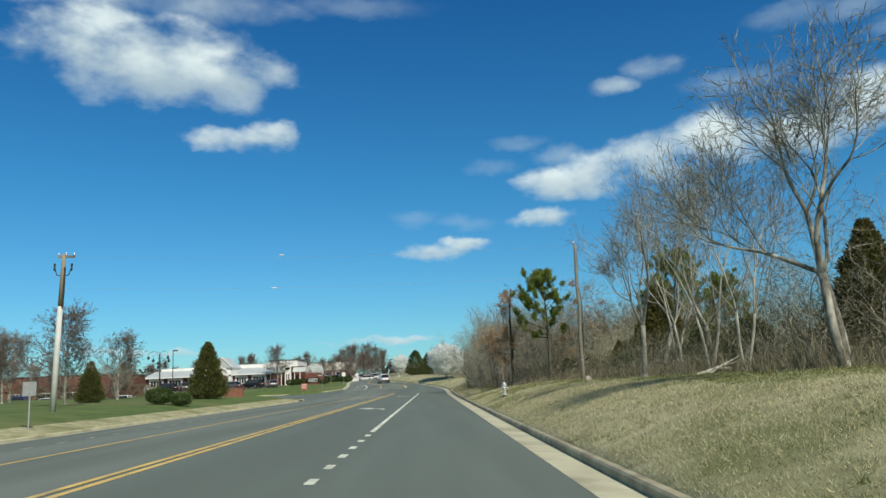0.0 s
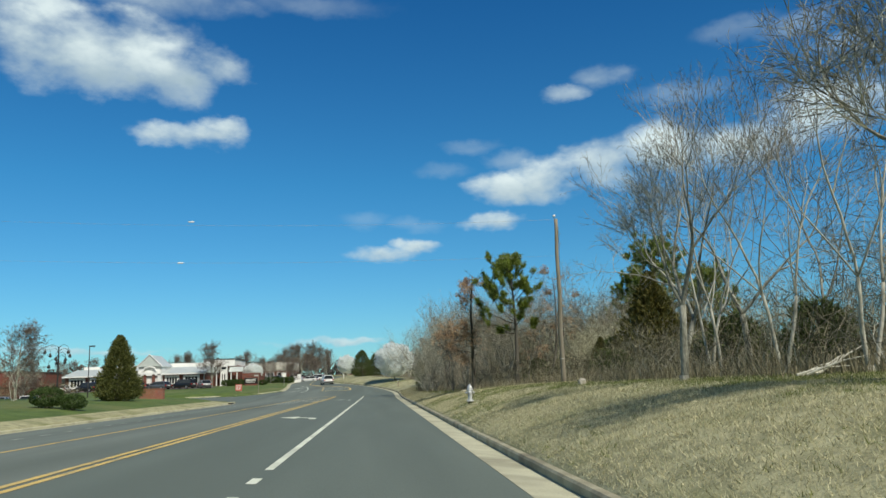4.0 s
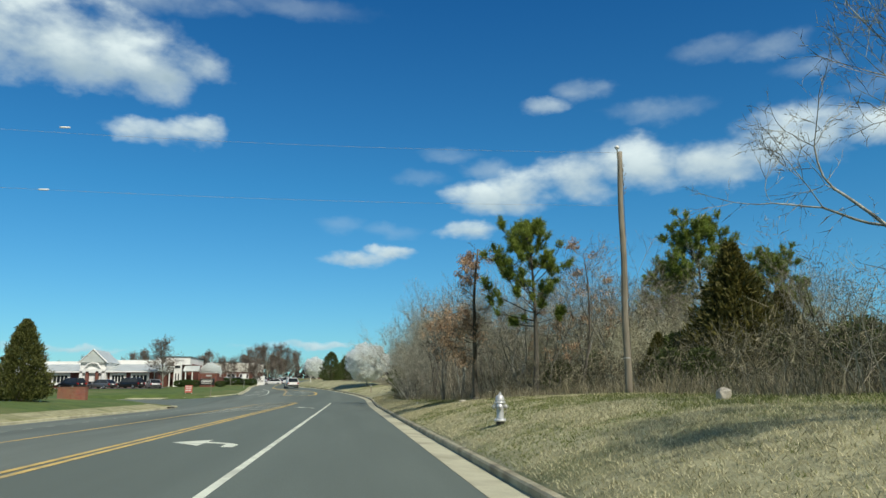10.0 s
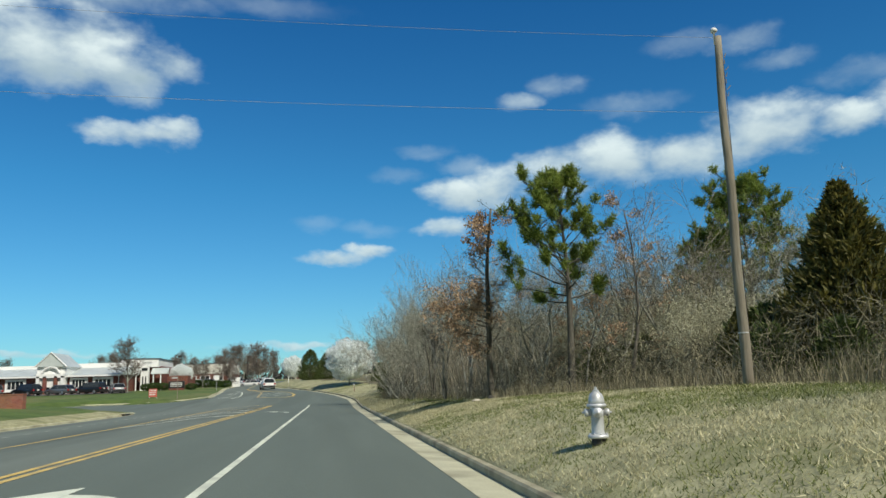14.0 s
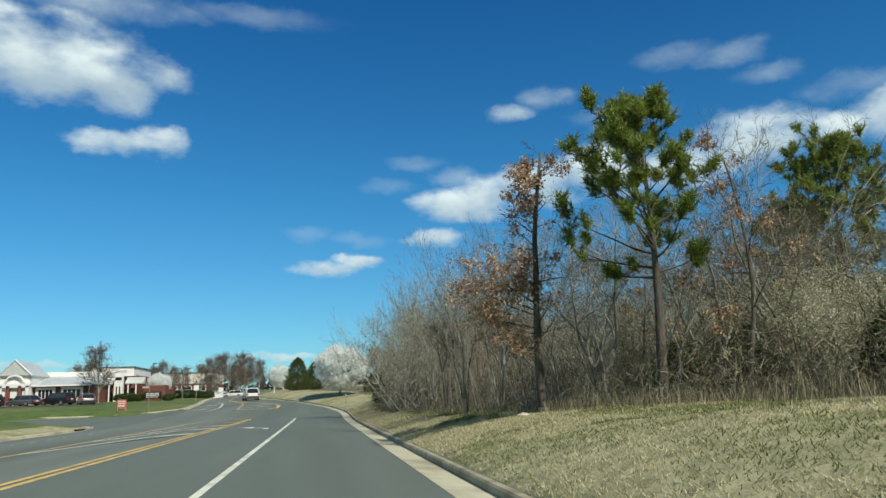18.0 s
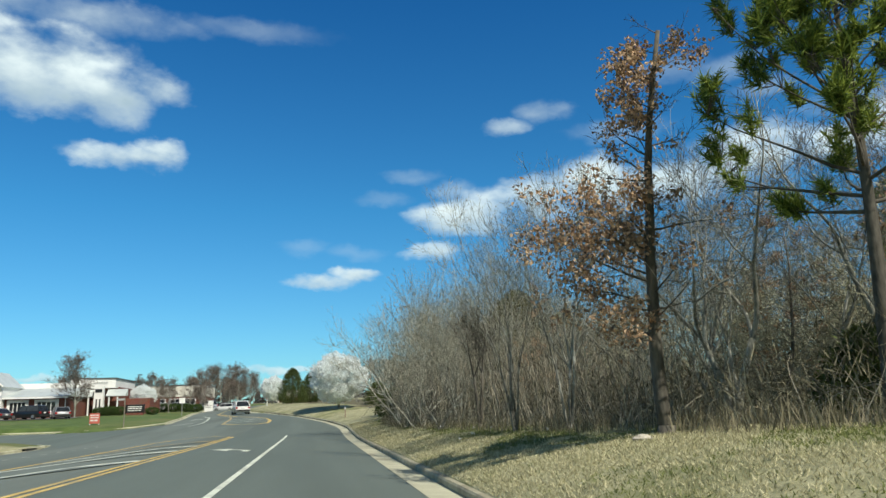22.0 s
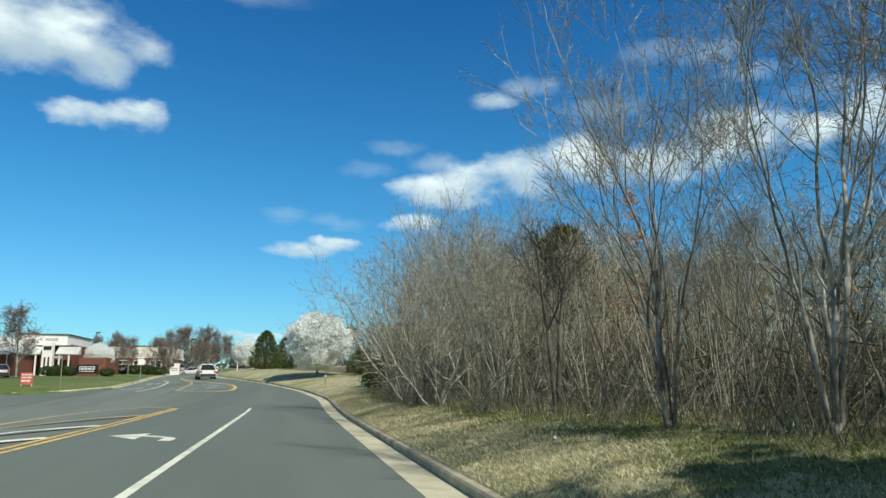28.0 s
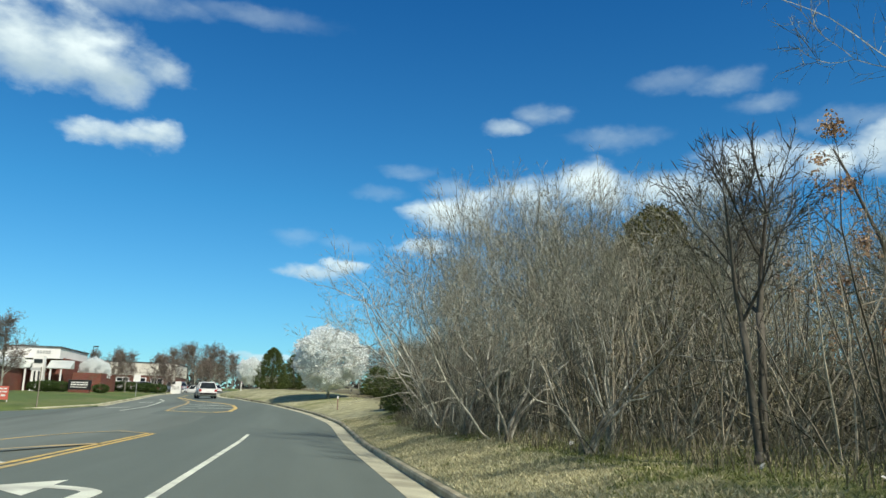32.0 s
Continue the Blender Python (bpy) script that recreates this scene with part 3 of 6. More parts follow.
kerb_run("kerb_right", [(right_kerb(y), y) for y in [-20 + 3.05 * i for i in range(0, 55)]], "cast concrete kerb with joints along the grass verge")
kerb_run("kerb_left", [(left_kerb(y), y) for y in [-10 + 3.05 * i for i in range(0, 35)]] + [(-15.8, 96.3), (-15.85, 98.2), (-16.5, 99.7), (-18, 101.4), (-22, 102.9), (-26, 103.8), (-30, 104)], "pale concrete kerb round the lawn's rounded corner", inside=1, mat=CONCRETE)
kerb_run("kerb_left_beyond", [(-34, 122.9), (-28, 123.1), (-22, 123.1), (-19, 121.9), (-17.2, 121.8), (-15.8, 124.1), (-14.7, 127)] + [(left_kerb(y), y) for y in [128.6 + 3.05 * i for i in range(0, 26)]], "pale concrete kerb along the green lawn", 0.15, 0.22, inside=1, mat=CONCRETE)


def build_drive():
    b = Build()
    xs = [-14.2, -14.6, -15.2, -15.8, -16.4, -17, -18, -19, -20, -22, -24, -27, -31, -36, -42, -50]
    for x0, x1 in zip(xs, xs[1:]):
        for j in range(14):
            c = []
            for x, k in ((x0, j), (x1, j), (x1, j + 1), (x0, j + 1)):
                y = drive_near(x) + (drive_far(x) - drive_near(x)) * k / 14
                c.append((x, y, road_z(max(x, left_kerb(y) - 6), y) + 0.006))
            b.quad(*c)
    structure("side_road", b, ASPHALT, "grey asphalt side entrance to the offices", category="road")
    for name, edge, xs, wide, label in (("entrance_gutter", drive_near, [-15.75, -16.1, -16.5, -17.2, -18, -19, -20.5, -22, -24, -28], 1.6, "pale concrete apron round the island's nose"), ("entrance_gutter_beyond", drive_far, [-34, -28, -25, -22, -20, -19, -18, -17.2, -16.4, -15.8, -15.2, -14.6], -0.8, "pale concrete gutter along the entrance")):
        b = Build()
        for x0, x1 in zip(xs, xs[1:]):
            c = []
            for x, o in ((x0, 0), (x1, 0), (x1, wide), (x0, wide)):
                y = edge(x) + o
                c.append((x, y, road_z(max(x, left_kerb(y) - 6), y) + 0.014))
            b.quad(*c)
        structure(name, b, CONCRETE, label, category="gutter")


build_drive()


# ---- paint on the road ----
WORN = material("worn_white_paint", (0.3, 0.32, 0.25), (0.52, 0.54, 0.45), 0.8, 3.0, 50, 0.2)

def ribbon(name, pts, width, mat, label, group="", step=1.5, lift=0.005):
    fine = []
    for (x0, y0), (x1, y1) in zip(pts, pts[1:]):
        n = max(1, int(math.hypot(x1 - x0, y1 - y0) / step))
        fine += [(x0 + (x1 - x0) * i / n, y0 + (y1 - y0) * i / n) for i in range(n)]
    fine.append(pts[-1])
    b = Build()
    rails = []
    for k, (x, y) in enumerate(fine):
        p, q = Vector(fine[max(k - 1, 0)]), Vector(fine[min(k + 1, len(fine) - 1)])
        d = (q - p).normalized()
        o = Vector((d.y, -d.x)) * width / 2
        rails.append([(x + s * o.x, y + s * o.y, road_z(x + s * o.x, y + s * o.y) + lift) for s in (-1, 1)])
    for a, c in zip(rails, rails[1:]):
        b.quad(a[0], a[1], c[1], c[0])
    ob = structure(name, b, mat, label, category="road marking")
    return tagged(ob, group=group) if group else ob


ribbon("lane_line", [(-1.3, 21.2), (-1.3, 96.8)], 0.13, WHITE, "solid white lane line on asphalt")
for k in range(-6, 7):
    ribbon("lane_dash", [(-1.3, 8.5 + 1.83 * k), (-1.3, 9.12 + 1.83 * k)], 0.14, WHITE, "short white dash on asphalt", "dotted lane line")
for k in range(-8, 35):
    ribbon("edge_dash", [(-11.2, 20 + 2.1 * k), (-11.2, 20.65 + 2.1 * k)], 0.16, WORN, "faded white dash near the far gutter", "dotted turn lane line")
HATCHES = ((-7.35, 60.0, -4.3, 69.5, WHITE), (-7.3, 66.6, -4.3, 75.5, WHITE), (-7.3, 71.0, -4.3, 80.0, WHITE), (-7.3, 76.5, -4.3, 86.5, FADED))
tip = (-4.18, 93.1)
ribbon("median_line", [(-4.02, -40), (-4.04, 60), (-4.03, 80), tip], 0.11, YELLOW, "solid yellow median line on asphalt")
ribbon("median_line", [(-4.23, -40), (-4.25, 60), (-4.24, 80), (-4.36, 93.2)], 0.11, YELLOW, "second solid yellow median line on asphalt")
ribbon("median_line", [(-7.8, -40), (-7.75, 20), (-7.45, 45), (-7.35, 60), (-7.4, 80), (-7.55, 88), (-7.3, 91.2), (-6.6, 93.0), (-5.4, 93.7), tip], 0.19, YELLOW, "faded yellow line closing the painted median")
for x0, y0, x1, y1, m in HATCHES:
    ribbon("median_hatch", [(x0, y0), (x1, y1)], 0.24, m, "diagonal pale hatch inside the painted median", "median hatching")
ribbon("far_median_line", [(-7.2, 114.3), (-7.6, 121), (-8.0, 129), (-8.8, 136), (-12.4, 154)], 0.22, FADED, "faded yellow outline of the second median")
ribbon("far_median_line", [(-7.2, 114.3), (-5.6, 111.6), (-4.2, 112.2), (-3.55, 115), (-3.6, 120.3), (-4.2, 125), (-6.0, 130), (-8.2, 136.6), (-12.2, 154)], 0.26, YELLOW, "yellow outline of the second median")
for x0, y0, x1, y1 in ((-7.3, 116.2, -3.7, 119.0), (-7.6, 120.6, -3.9, 123.4), (-7.9, 125.4, -5.2, 127.6)):
    ribbon("far_median_hatch", [(x0, y0), (x1, y1)], 0.24, WHITE, "pale hatch inside the second median", "second median hatching")
ribbon("turn_line", [(-10.2, 116.3), (-10.0, 120), (-10.0, 123.6), (-10.6, 131), (-11.6, 140.5), (-13.2, 148)], 0.16, WHITE, "curved white turn lane line")
ribbon("stop_bar", [(-12.6, 122.9), (-10.9, 123.3)], 0.5, WHITE, "white bar across the turn lane")
ribbon("centre_line_beyond", [(-12.3, 154), (-13.6, 172), (-14.8, 196), (-14.9, 240), (-8.8, 305), (6.2, 390)], 0.14, YELLOW, "yellow centre line of the road beyond")
ribbon("entrance_bar", [(-18.6, 103.4), (-19.4, 110.6)], 0.45, WHITE, "white stop bar across the entrance")


def turn_arrow(x, y):
    """A left-turn arrow: stem, bend, and head that points to the left; (x, y) is the head's tip."""
    b = Build()
    outer, inner = [], []
    cx, cy = x + 0.8, y - 0.1
    for i in range(9):
        a = radians(-5 + 95 * i / 8)
        outer.append((cx + 0.64 * math.cos(a), cy + 0.62 * math.sin(a)))
        inner.append((cx + 0.38 * math.cos(a), cy + 0.24 * math.sin(a)))
    outer = [(cx + 0.62, y - 0.8)] + outer + [(x + 0.66, cy + 0.62)]
    inner = [(cx + 0.36, y - 0.85)] + inner + [(x + 0.66, cy + 0.24)]
    z = lambda p: (p[0], p[1], road_z(*p) + 0.005)
    for i in range(len(outer) - 1):
        b.quad(z(inner[i]), z(outer[i]), z(outer[i + 1]), z(inner[i + 1]))
    b.quad(z((x, y)), z((x + 0.68, y - 0.75)), z((x + 0.68, y + 1.25)))
    structure("turn_arrow", b, WHITE, "white left-turn arrow painted on asphalt", category="road marking")


turn_arrow(-3.46, 39.7)
turn_arrow(-3.38, 76.6)
turn_arrow(-13.2, 136.3)


# ---- trees ----
UP = Vector((0, 0, 1))


def jitter(rng, k):
    return Vector((rng.uniform(-k, k), rng.uniform(-k, k), rng.uniform(-k, k)))


def limb(rng, wood, twigs, ends, p, d, r, length, level, s):
    """One branch with its side branches. ends collects where the last twigs are."""
    n = (9, 5, 3, s["fine"])[min(level, 3)]
    pts, radii = [p.copy()], [r]
    step = length / n
    for k in range(n):
        d = (d + jitter(rng, s["wiggle"] * (0.6 if level == 0 else 1.0)) + UP * s["lift"][min(level, 3)]).normalized()
        p = p + d * step
        pts.append(p.copy())
        radii.append(max(r * (1 - (k + 1) / n * (0.72 if level == 0 else 0.85)), s["least"]))
    if n == 1:
        twigs.sliver(pts[0], pts[1], radii[0])
    else:
        (wood if level <= s["wood"] else twigs).tube(pts, radii, (8, 5, 3, 3)[min(level, 3)], cap=level == 0)
    if level >= s["levels"]:
        ends.append((pts[-1], d))
        ends.append((pts[len(pts) // 2], d))
        return
    count = s["count"][level]
    for c in range(count):
        f = s["from"][level] + (1 - s["from"][level]) * (c + rng.random()) / count
        i = min(int(f * n), n - 1)
        q = pts[i].lerp(pts[i + 1], f * n - i)
        along = (pts[i + 1] - pts[i]).normalized()
        side = along.cross(jitter(rng, 1.0)).normalized()
        a = radians(rng.uniform(*s["angle"][level]))
        way = (along * math.cos(a) + side * math.sin(a)).normalized()
        rr = radii[i] * rng.uniform(*s["thin"])
        ll = length * s["shorter"][level] * rng.uniform(0.6, 1.15) * ((s["top"][0] + s["top"][1] * f) if level == 0 else 1.0)
        limb(rng, wood, twigs, ends, q, way, max(rr, s["least"] * 1.4), ll, level + 1, s)


FORM = dict(least=0.0035, fine=1, top=(1.15, -0.55), thin=(0.3, 0.52), wiggle=0.14, lift=(0.03, 0.1, 0.07, 0.04), wood=1, levels=3, count=(13, 6, 4), angle=((25, 55), (25, 60), (25, 65)), shorter=(0.5, 0.5, 0.48), **{"from": (0.28, 0.2, 0.15)})


def form(**k):
    return {**FORM, **k}


def sprig(rng, twigs, p, d, length, r):
    """A fine twig of two joints with short side shoots."""
    for k in range(2):
        d = (d + jitter(rng, 0.28) + UP * 0.06).normalized()
        q = p + d * length * (0.55 if k == 0 else 0.45)
        twigs.sliver(p, q, max(r * (1 - 0.3 * k), 0.0045))
        for _ in range(2 if k else 1):
            w = (d + jitter(rng, 0.85)).normalized()
            f = p.lerp(q, rng.uniform(0.2, 0.95))
            twigs.sliver(f, f + w * length * rng.uniform(0.25, 0.5), max(r * 0.7, 0.004))
        p = q


def bough(rng, wood, twigs, p, d, r, length, level, s):
    """One limb that wanders, bears side twigs and forks at its end into a leader and weaker limbs."""
    n = 5 if level == 0 else 4 if level < 3 else 3
    pts, radii, sway = [p.copy()], [r], jitter(rng, s["sway"])
    sway.z *= 0.3
    for k in range(n):
        d = (d + sway / n + jitter(rng, s["wander"] * (0.5 if level == 0 else 1.0)) + UP * s["rise"] * (0.4 if level == 0 else 1.0)).normalized()
        p = p + d * length / n
        pts.append(p.copy())
        radii.append(max(r * (1 - 0.24 * (k + 1) / n), 0.006))
    (wood if r > 0.011 else twigs).tube(pts, radii, 8 if level == 0 else 5 if r > 0.02 else 3, cap=level == 0)
    for _ in range(s["side"] if level >= s["bare"] else 0):
        f = rng.uniform(0.12, 0.98) * n
        i = min(int(f), n - 1)
        q, along = pts[i].lerp(pts[i + 1], f - i), (pts[i + 1] - pts[i]).normalized()
        a = radians(rng.uniform(30, 75))
        way = along * math.cos(a) + along.cross(jitter(rng, 1.0)).normalized() * math.sin(a)
        sprig(rng, twigs, q, way, s["twig"] * rng.uniform(0.5, 1.3), min(radii[i] * 0.55, 0.0095))
    if level >= s["forks"]:
        for _ in range(2):
            sprig(rng, twigs, p, (d + jitter(rng, 0.5)).normalized(), s["twig"], 0.008)
        return
    kids = 3 if rng.random() < s["three"] else 2
    turn = rng.uniform(0, 6.283)
    u = d.cross(jitter(rng, 1.0)).normalized()
    w = d.cross(u)
    for c in range(kids):
        a = radians(rng.uniform(*(s["lead"] if c == 0 else s["spread"])))
        o = turn + 6.283 * c / kids + rng.uniform(-0.5, 0.5)
        way = d * math.cos(a) + (u * math.cos(o) + w * math.sin(o)) * math.sin(a)
        k = (rng.uniform(0.74, 0.88) if c == 0 else rng.uniform(0.56, 0.8)) * (s["short"] if level == 0 else 1.0)
        bough(rng, wood, twigs, p, way, radii[-1] * (rng.uniform(0.8, 0.92) if c == 0 else rng.uniform(0.5, 0.72)), length * k, level + 1, s)


FORKED = dict(short=1.0, sway=0.5, wander=0.13, rise=0.07, side=5, bare=1, twig=0.55, forks=5, three=0.25, lead=(6, 22), spread=(24, 52), trunk=0.24)


def forked(**k):
    return {**FORKED, **k}


def bare_tree(name, seed, height, radius, s, bark, twig, label, stems=((0, 0),), group="bare trees of the wood"):
    """stems: lean of each stem from the ground, in degrees from upright and compass."""
    rng = random.Random(seed)
    tree = thing(name, Matrix(), label, "tree", group)
    wood, twigs, ends = Build(), Build(), []
    for lean, way in stems:
        a, b = radians(lean), radians(way)
        d = Vector((math.sin(a) * math.sin(b), math.sin(a) * math.cos(b), math.cos(a)))
        k = rng.uniform(0.82, 1.0) if len(stems) > 1 else 1.0
        base = Vector((d.x * 0.35, d.y * 0.35, -0.25))
        if "forks" in s:
            bough(rng, wood, twigs, base, d, radius * k, height * k * s["trunk"], 0, s)
        else:
            limb(rng, wood, twigs, ends, base, d, radius * k, height * k, 0, s)
    if "forks" in s:
        k = height / max(q[2] for q in twigs.v)
        wood.v, twigs.v = [(x * k, y * k, z * k) for x, y, z in wood.v], [(x * k, y * k, z * k) for x, y, z in twigs.v]
    wood.lathe((0, 0, -0.3), [(radius * (1.6 if len(stems) == 1 else 2.2), 0), (radius * 1.15, 0.45)], 8)
    part("trunk", wood, bark, tree, "", True)
    part("crown", twigs, twig, tree, "fine bare twigs")
    return tree, ends


def leaf_clump(b, rng, p, n, spread, size, droop=0.3):
    for _ in range(n):
        q = p + jitter(rng, spread)
        u = (jitter(rng, 1.0) + Vector((0, 0, -droop))).normalized()
        w = u.cross(jitter(rng, 1.0)).normalized()
        k = size * rng.uniform(0.7, 1.35)
        m = u.cross(w) * k * 0.25
        b.quad(q, q + u * k * 0.5 + w * k * 0.32 + m, q + u * k, q + u * k * 0.5 - w * k * 0.32 + m)


def oak(name, seed, height, radius, label, leaves=3.0, keep=0.7, reach=0.2, low=None):
    """low: (height, compass, length) of one heavy low branch full of leaves."""
    sp = form(count=(36, 6, 4), thin=(0.16, 0.3), angle=((50, 88), (30, 60), (30, 60)), shorter=(reach, 0.5, 0.45), lift=(0.03, 0.03, 0.03, 0.0), wiggle=0.17, **{"from": (0.24, 0.2, 0.2)})
    tree, ends = bare_tree(name, seed, height, radius, sp, DARK, DARK, label, group="oaks with dead leaves")
    rng = random.Random(seed + 1)
    b = Build()
    for p, d in ends:
        if noise.noise(p * 0.8 + Vector((seed, 0, 0))) > (1 - keep) * 0.6 - 0.16:
            leaf_clump(b, rng, p, int(leaves * 1.5 * rng.uniform(0.3, 1.7)), 0.13, 0.092, 0.7)
    if low:
        wood, tips = Build(), []
        for k in range(4):
            a = radians(low[1] + rng.uniform(-20, 20))
            limb(rng, wood, wood, tips, Vector((0, 0, low[0] + 0.34 * k)), Vector((math.sin(a), math.cos(a), 0.2)), 0.03, low[2] * rng.uniform(0.75, 1.1), 1, form(levels=3, wood=3, count=(0, 9, 5), lift=(0, 0.02, 0.0, 0.0), shorter=(0, 0.5, 0.5), wiggle=0.17))
        part("low_branch", wood, DARK, tree, "low spreading branch")
        for p, d in tips:
            leaf_clump(b, rng, p, int(leaves * 1.5 * rng.uniform(0.5, 1.7)), 0.15, 0.092, 0.7)
    part("dead_leaves", b, OAKLEAF, tree, "clinging brown dead leaves")
    return tree


def pine(name, seed, height, radius, label, width=2.6, bare=0.33, needles=NEEDLE, tufts=8, group="pines", limbs=5.0, shape=(0.75, 1.0, 0.85, 0.5, 0.16), bias=0.0):
    """bias: how much longer the limbs are towards -x than towards +x."""
    rng = random.Random(seed)
    tree = thing(name, Matrix(), label, "tree", group)
    wood, green = Build(), Build()
    pts, rad = [], []
    for k in range(13):
        f = k / 12
        pts.append(Vector((0.12 * math.sin(f * 4 + seed), 0.1 * math.cos(f * 3 + seed), -0.3 + f * (height + 0.2))))
        rad.append(radius * (1 - 0.88 * f))
    wood.tube(pts, rad, 9)
    n = int(height * limbs)
    for k in range(n):
        f = bare + (0.985 - bare) * (k + rng.random() * 0.8) / n
        i = min(int(f * 12), 11)
        p = pts[i].lerp(pts[i + 1], f * 12 - i)
        g = (f - bare) / (1 - bare)
        ln = width * float(np.interp(g, (0, 0.3, 0.6, 0.85, 1.0), shape)) * rng.uniform(0.6, 1.15)
        a = rng.uniform(0, 2 * math.pi)
        ln *= 1 - bias * math.cos(a)
        d = Vector((math.cos(a), math.sin(a), 0.1 + 0.9 * g)).normalized()
        lp, q = [p], p.copy()
        for j in range(5):
            d = (d + UP * 0.12 + jitter(rng, 0.13)).normalized()
            q = q + d * ln / 5
            lp.append(q.copy())
        wood.tube(lp, [max(radius * 0.26 * (1 - 0.8 * g) * (1 - j / 5.6), 0.006) for j in range(6)], 5, False)
        spots = []
        for j in range(max(3, tufts // 5)):
            t = 1 - 0.55 * rng.random() ** 1.4 if j else 1.0
            ii = min(int(t * 5), 4)
            base = lp[ii].lerp(lp[ii + 1], t * 5 - ii)
            spots.append((base, base + (jitter(rng, 0.8) + UP * 0.15).normalized() * rng.uniform(0.05, 0.16 + 0.16 * ln)))
        for j in range(tufts):
            base, spot = spots[j % len(spots)]
            axis = (d * 0.6 + jitter(rng, 0.75) + UP * 0.75).normalized()
            c = spot + jitter(rng, 0.1)
            wood.tube([base, c], [0.008, 0.006], 3, False)
            run = rng.uniform(0.25, 0.42)
            for m in range(36):
                at = c + axis * run * m / 36
                w = (axis * 0.7 + jitter(rng, 0.95)).normalized()
                side = w.cross(jitter(rng, 1)).normalized() * 0.015
                green.quad(at - side, at + side, at + w * rng.uniform(0.16, 0.29))
    part("trunk", wood, DARK, tree, "rough dark trunk and limbs", True)
    part("needles", green, needles, tree, "tufts of long green needles")
    return tree


def conifer(name, seed, height, width, label, leaves=CEDAR, count=5200, group="cedars", power=0.85, low=0.05, size=0.26):
    """A dense cone or egg of sprays on a short trunk."""
    rng = random.Random(seed)
    tree = thing(name, Matrix(), label, "tree", group)
    part("trunk", Build().tube([(0, 0, -0.3), (0.03, 0.02, height * 0.5), (0, 0, height * 0.93)], [width * 0.055 + 0.05, width * 0.035, 0.012], 7), DARK, tree)
    b = Build()
    for _ in range(count // 8):
        # one bough: a plume of sprays that points out and up
        f = rng.random() ** 1.25
        z = height * (low + (0.95 - low) * f)
        a = rng.uniform(0, 2 * math.pi)
        lump = 1 + 0.3 * noise.noise((math.cos(a) * 1.3, math.sin(a) * 1.3, z * 0.7 + seed)) + 0.3 * noise.noise((math.cos(a) * 3, math.sin(a) * 3, z * 2 + seed))
        rr = width / 2 * (1 - f) ** power * min(1, 0.6 + f * 6) * lump * (1 - 0.55 * rng.random() ** 2) + 0.05
        tipp = Vector((math.cos(a) * rr, math.sin(a) * rr, z))
        d = (Vector((math.cos(a), math.sin(a), rng.uniform(0.5, 1.8))) + jitter(rng, 0.3)).normalized()
        run = size * rng.uniform(1.6, 3.4) * (1 - 0.5 * f)
        for m in range(9):
            p = tipp + d * run * (m / 9 - 0.6) + jitter(rng, size * 0.5 * (1.1 - m / 9))
            w = (d + jitter(rng, 0.7)).normalized()
            s = w.cross(jitter(rng, 1)).normalized()
            k = size * rng.uniform(0.45, 1.0)
            b.quad(p - w * k * 0.4, p + s * k * 0.16 + w * k * 0.1, p + w * k * 0.75, p - s * k * 0.16 + w * k * 0.15)
    part("foliage", b, leaves, tree, "dense feathery sprays")
    return tree


def pear(name, seed, height, width, label):
    rng = random.Random(seed)
    s = form(count=(16, 6, 3), angle=((30, 62), (20, 45), (20, 50)), shorter=(0.46, 0.42, 0.35), lift=(0.05, 0.1, 0.08, 0.05), **{"from": (0.16, 0.2, 0.15)})
    tree, ends = bare_tree(name, seed, height * 0.8, 0.13, s, BARK, TWIG, label, group="blossoming trees")
    b = Build()
    for p, d in ends:
        for _ in range(1):
            c = p + jitter(rng, 0.3)
            leaf_clump(b, rng, c, 3, 0.14, 0.17, -0.2)
    for _ in range(8200):
        u = jitter(rng, 1).normalized()
        lump = 1 + 0.22 * noise.noise(u * 2.4) + 0.12 * noise.noise(u * 6)
        r = lump * (0.66 + 0.34 * rng.random() ** 0.5)
        z = height * (0.53 + 0.42 * u.z * r)
        k = 1.0 if u.z > 0 else 0.92
        p = Vector((u.x * width / 2 * r * k, u.y * width / 2 * r * k, z))
        if noise.noise(p * 1.1) > -0.42:
            leaf_clump(b, rng, p, 5, 0.15, 0.17, -0.2)
    part("blossom", b, BLOSSOM, tree, "dense white spring blossom")
    return tree


def shrub(name, seed, w, h, label, mat=BOX, count=2600):
    rng = random.Random(seed)
    sh = thing(name, Matrix(), label, "shrub", "clipped shrubs")
    st = Build()
    for k in range(9):
        a = k * 0.7
        st.tube([(0.05 * math.cos(a), 0.05 * math.sin(a), -0.05), (w * 0.3 * math.cos(a), w * 0.3 * math.sin(a), h * 0.7)], [0.02, 0.008], 4)
    part("stems", st, DARK, sh)
    b = Build()
    for _ in range(count):
        u = jitter(rng, 1).normalized()
        k = 1 + 0.12 * noise.noise(u * 2.2 + Vector((seed, 0, 0)))
        r = (1 - 0.3 * rng.random() ** 2) * k
        p = Vector((u.x * w / 2 * r, u.y * w / 2 * r, h * 0.52 + u.z * h * 0.5 * r))
        if p.z < 0.02:
            continue
        leaf_clump(b, rng, p, 1, 0.02, 0.09, -0.3)
    part("leaves", b, mat, sh, "dense small leaves")
    return sh


def place(tree, x, y, turn=0.0, size=1.0, tall=1.0, sink=0.0):
    m = Matrix.Translation((x, y, land_z(x, y) - sink)) @ Matrix.Rotation(radians(turn), 4, "Z") @ Matrix.Diagonal((size, size, size * tall, 1))
    tree.matrix_world = m
    return tree


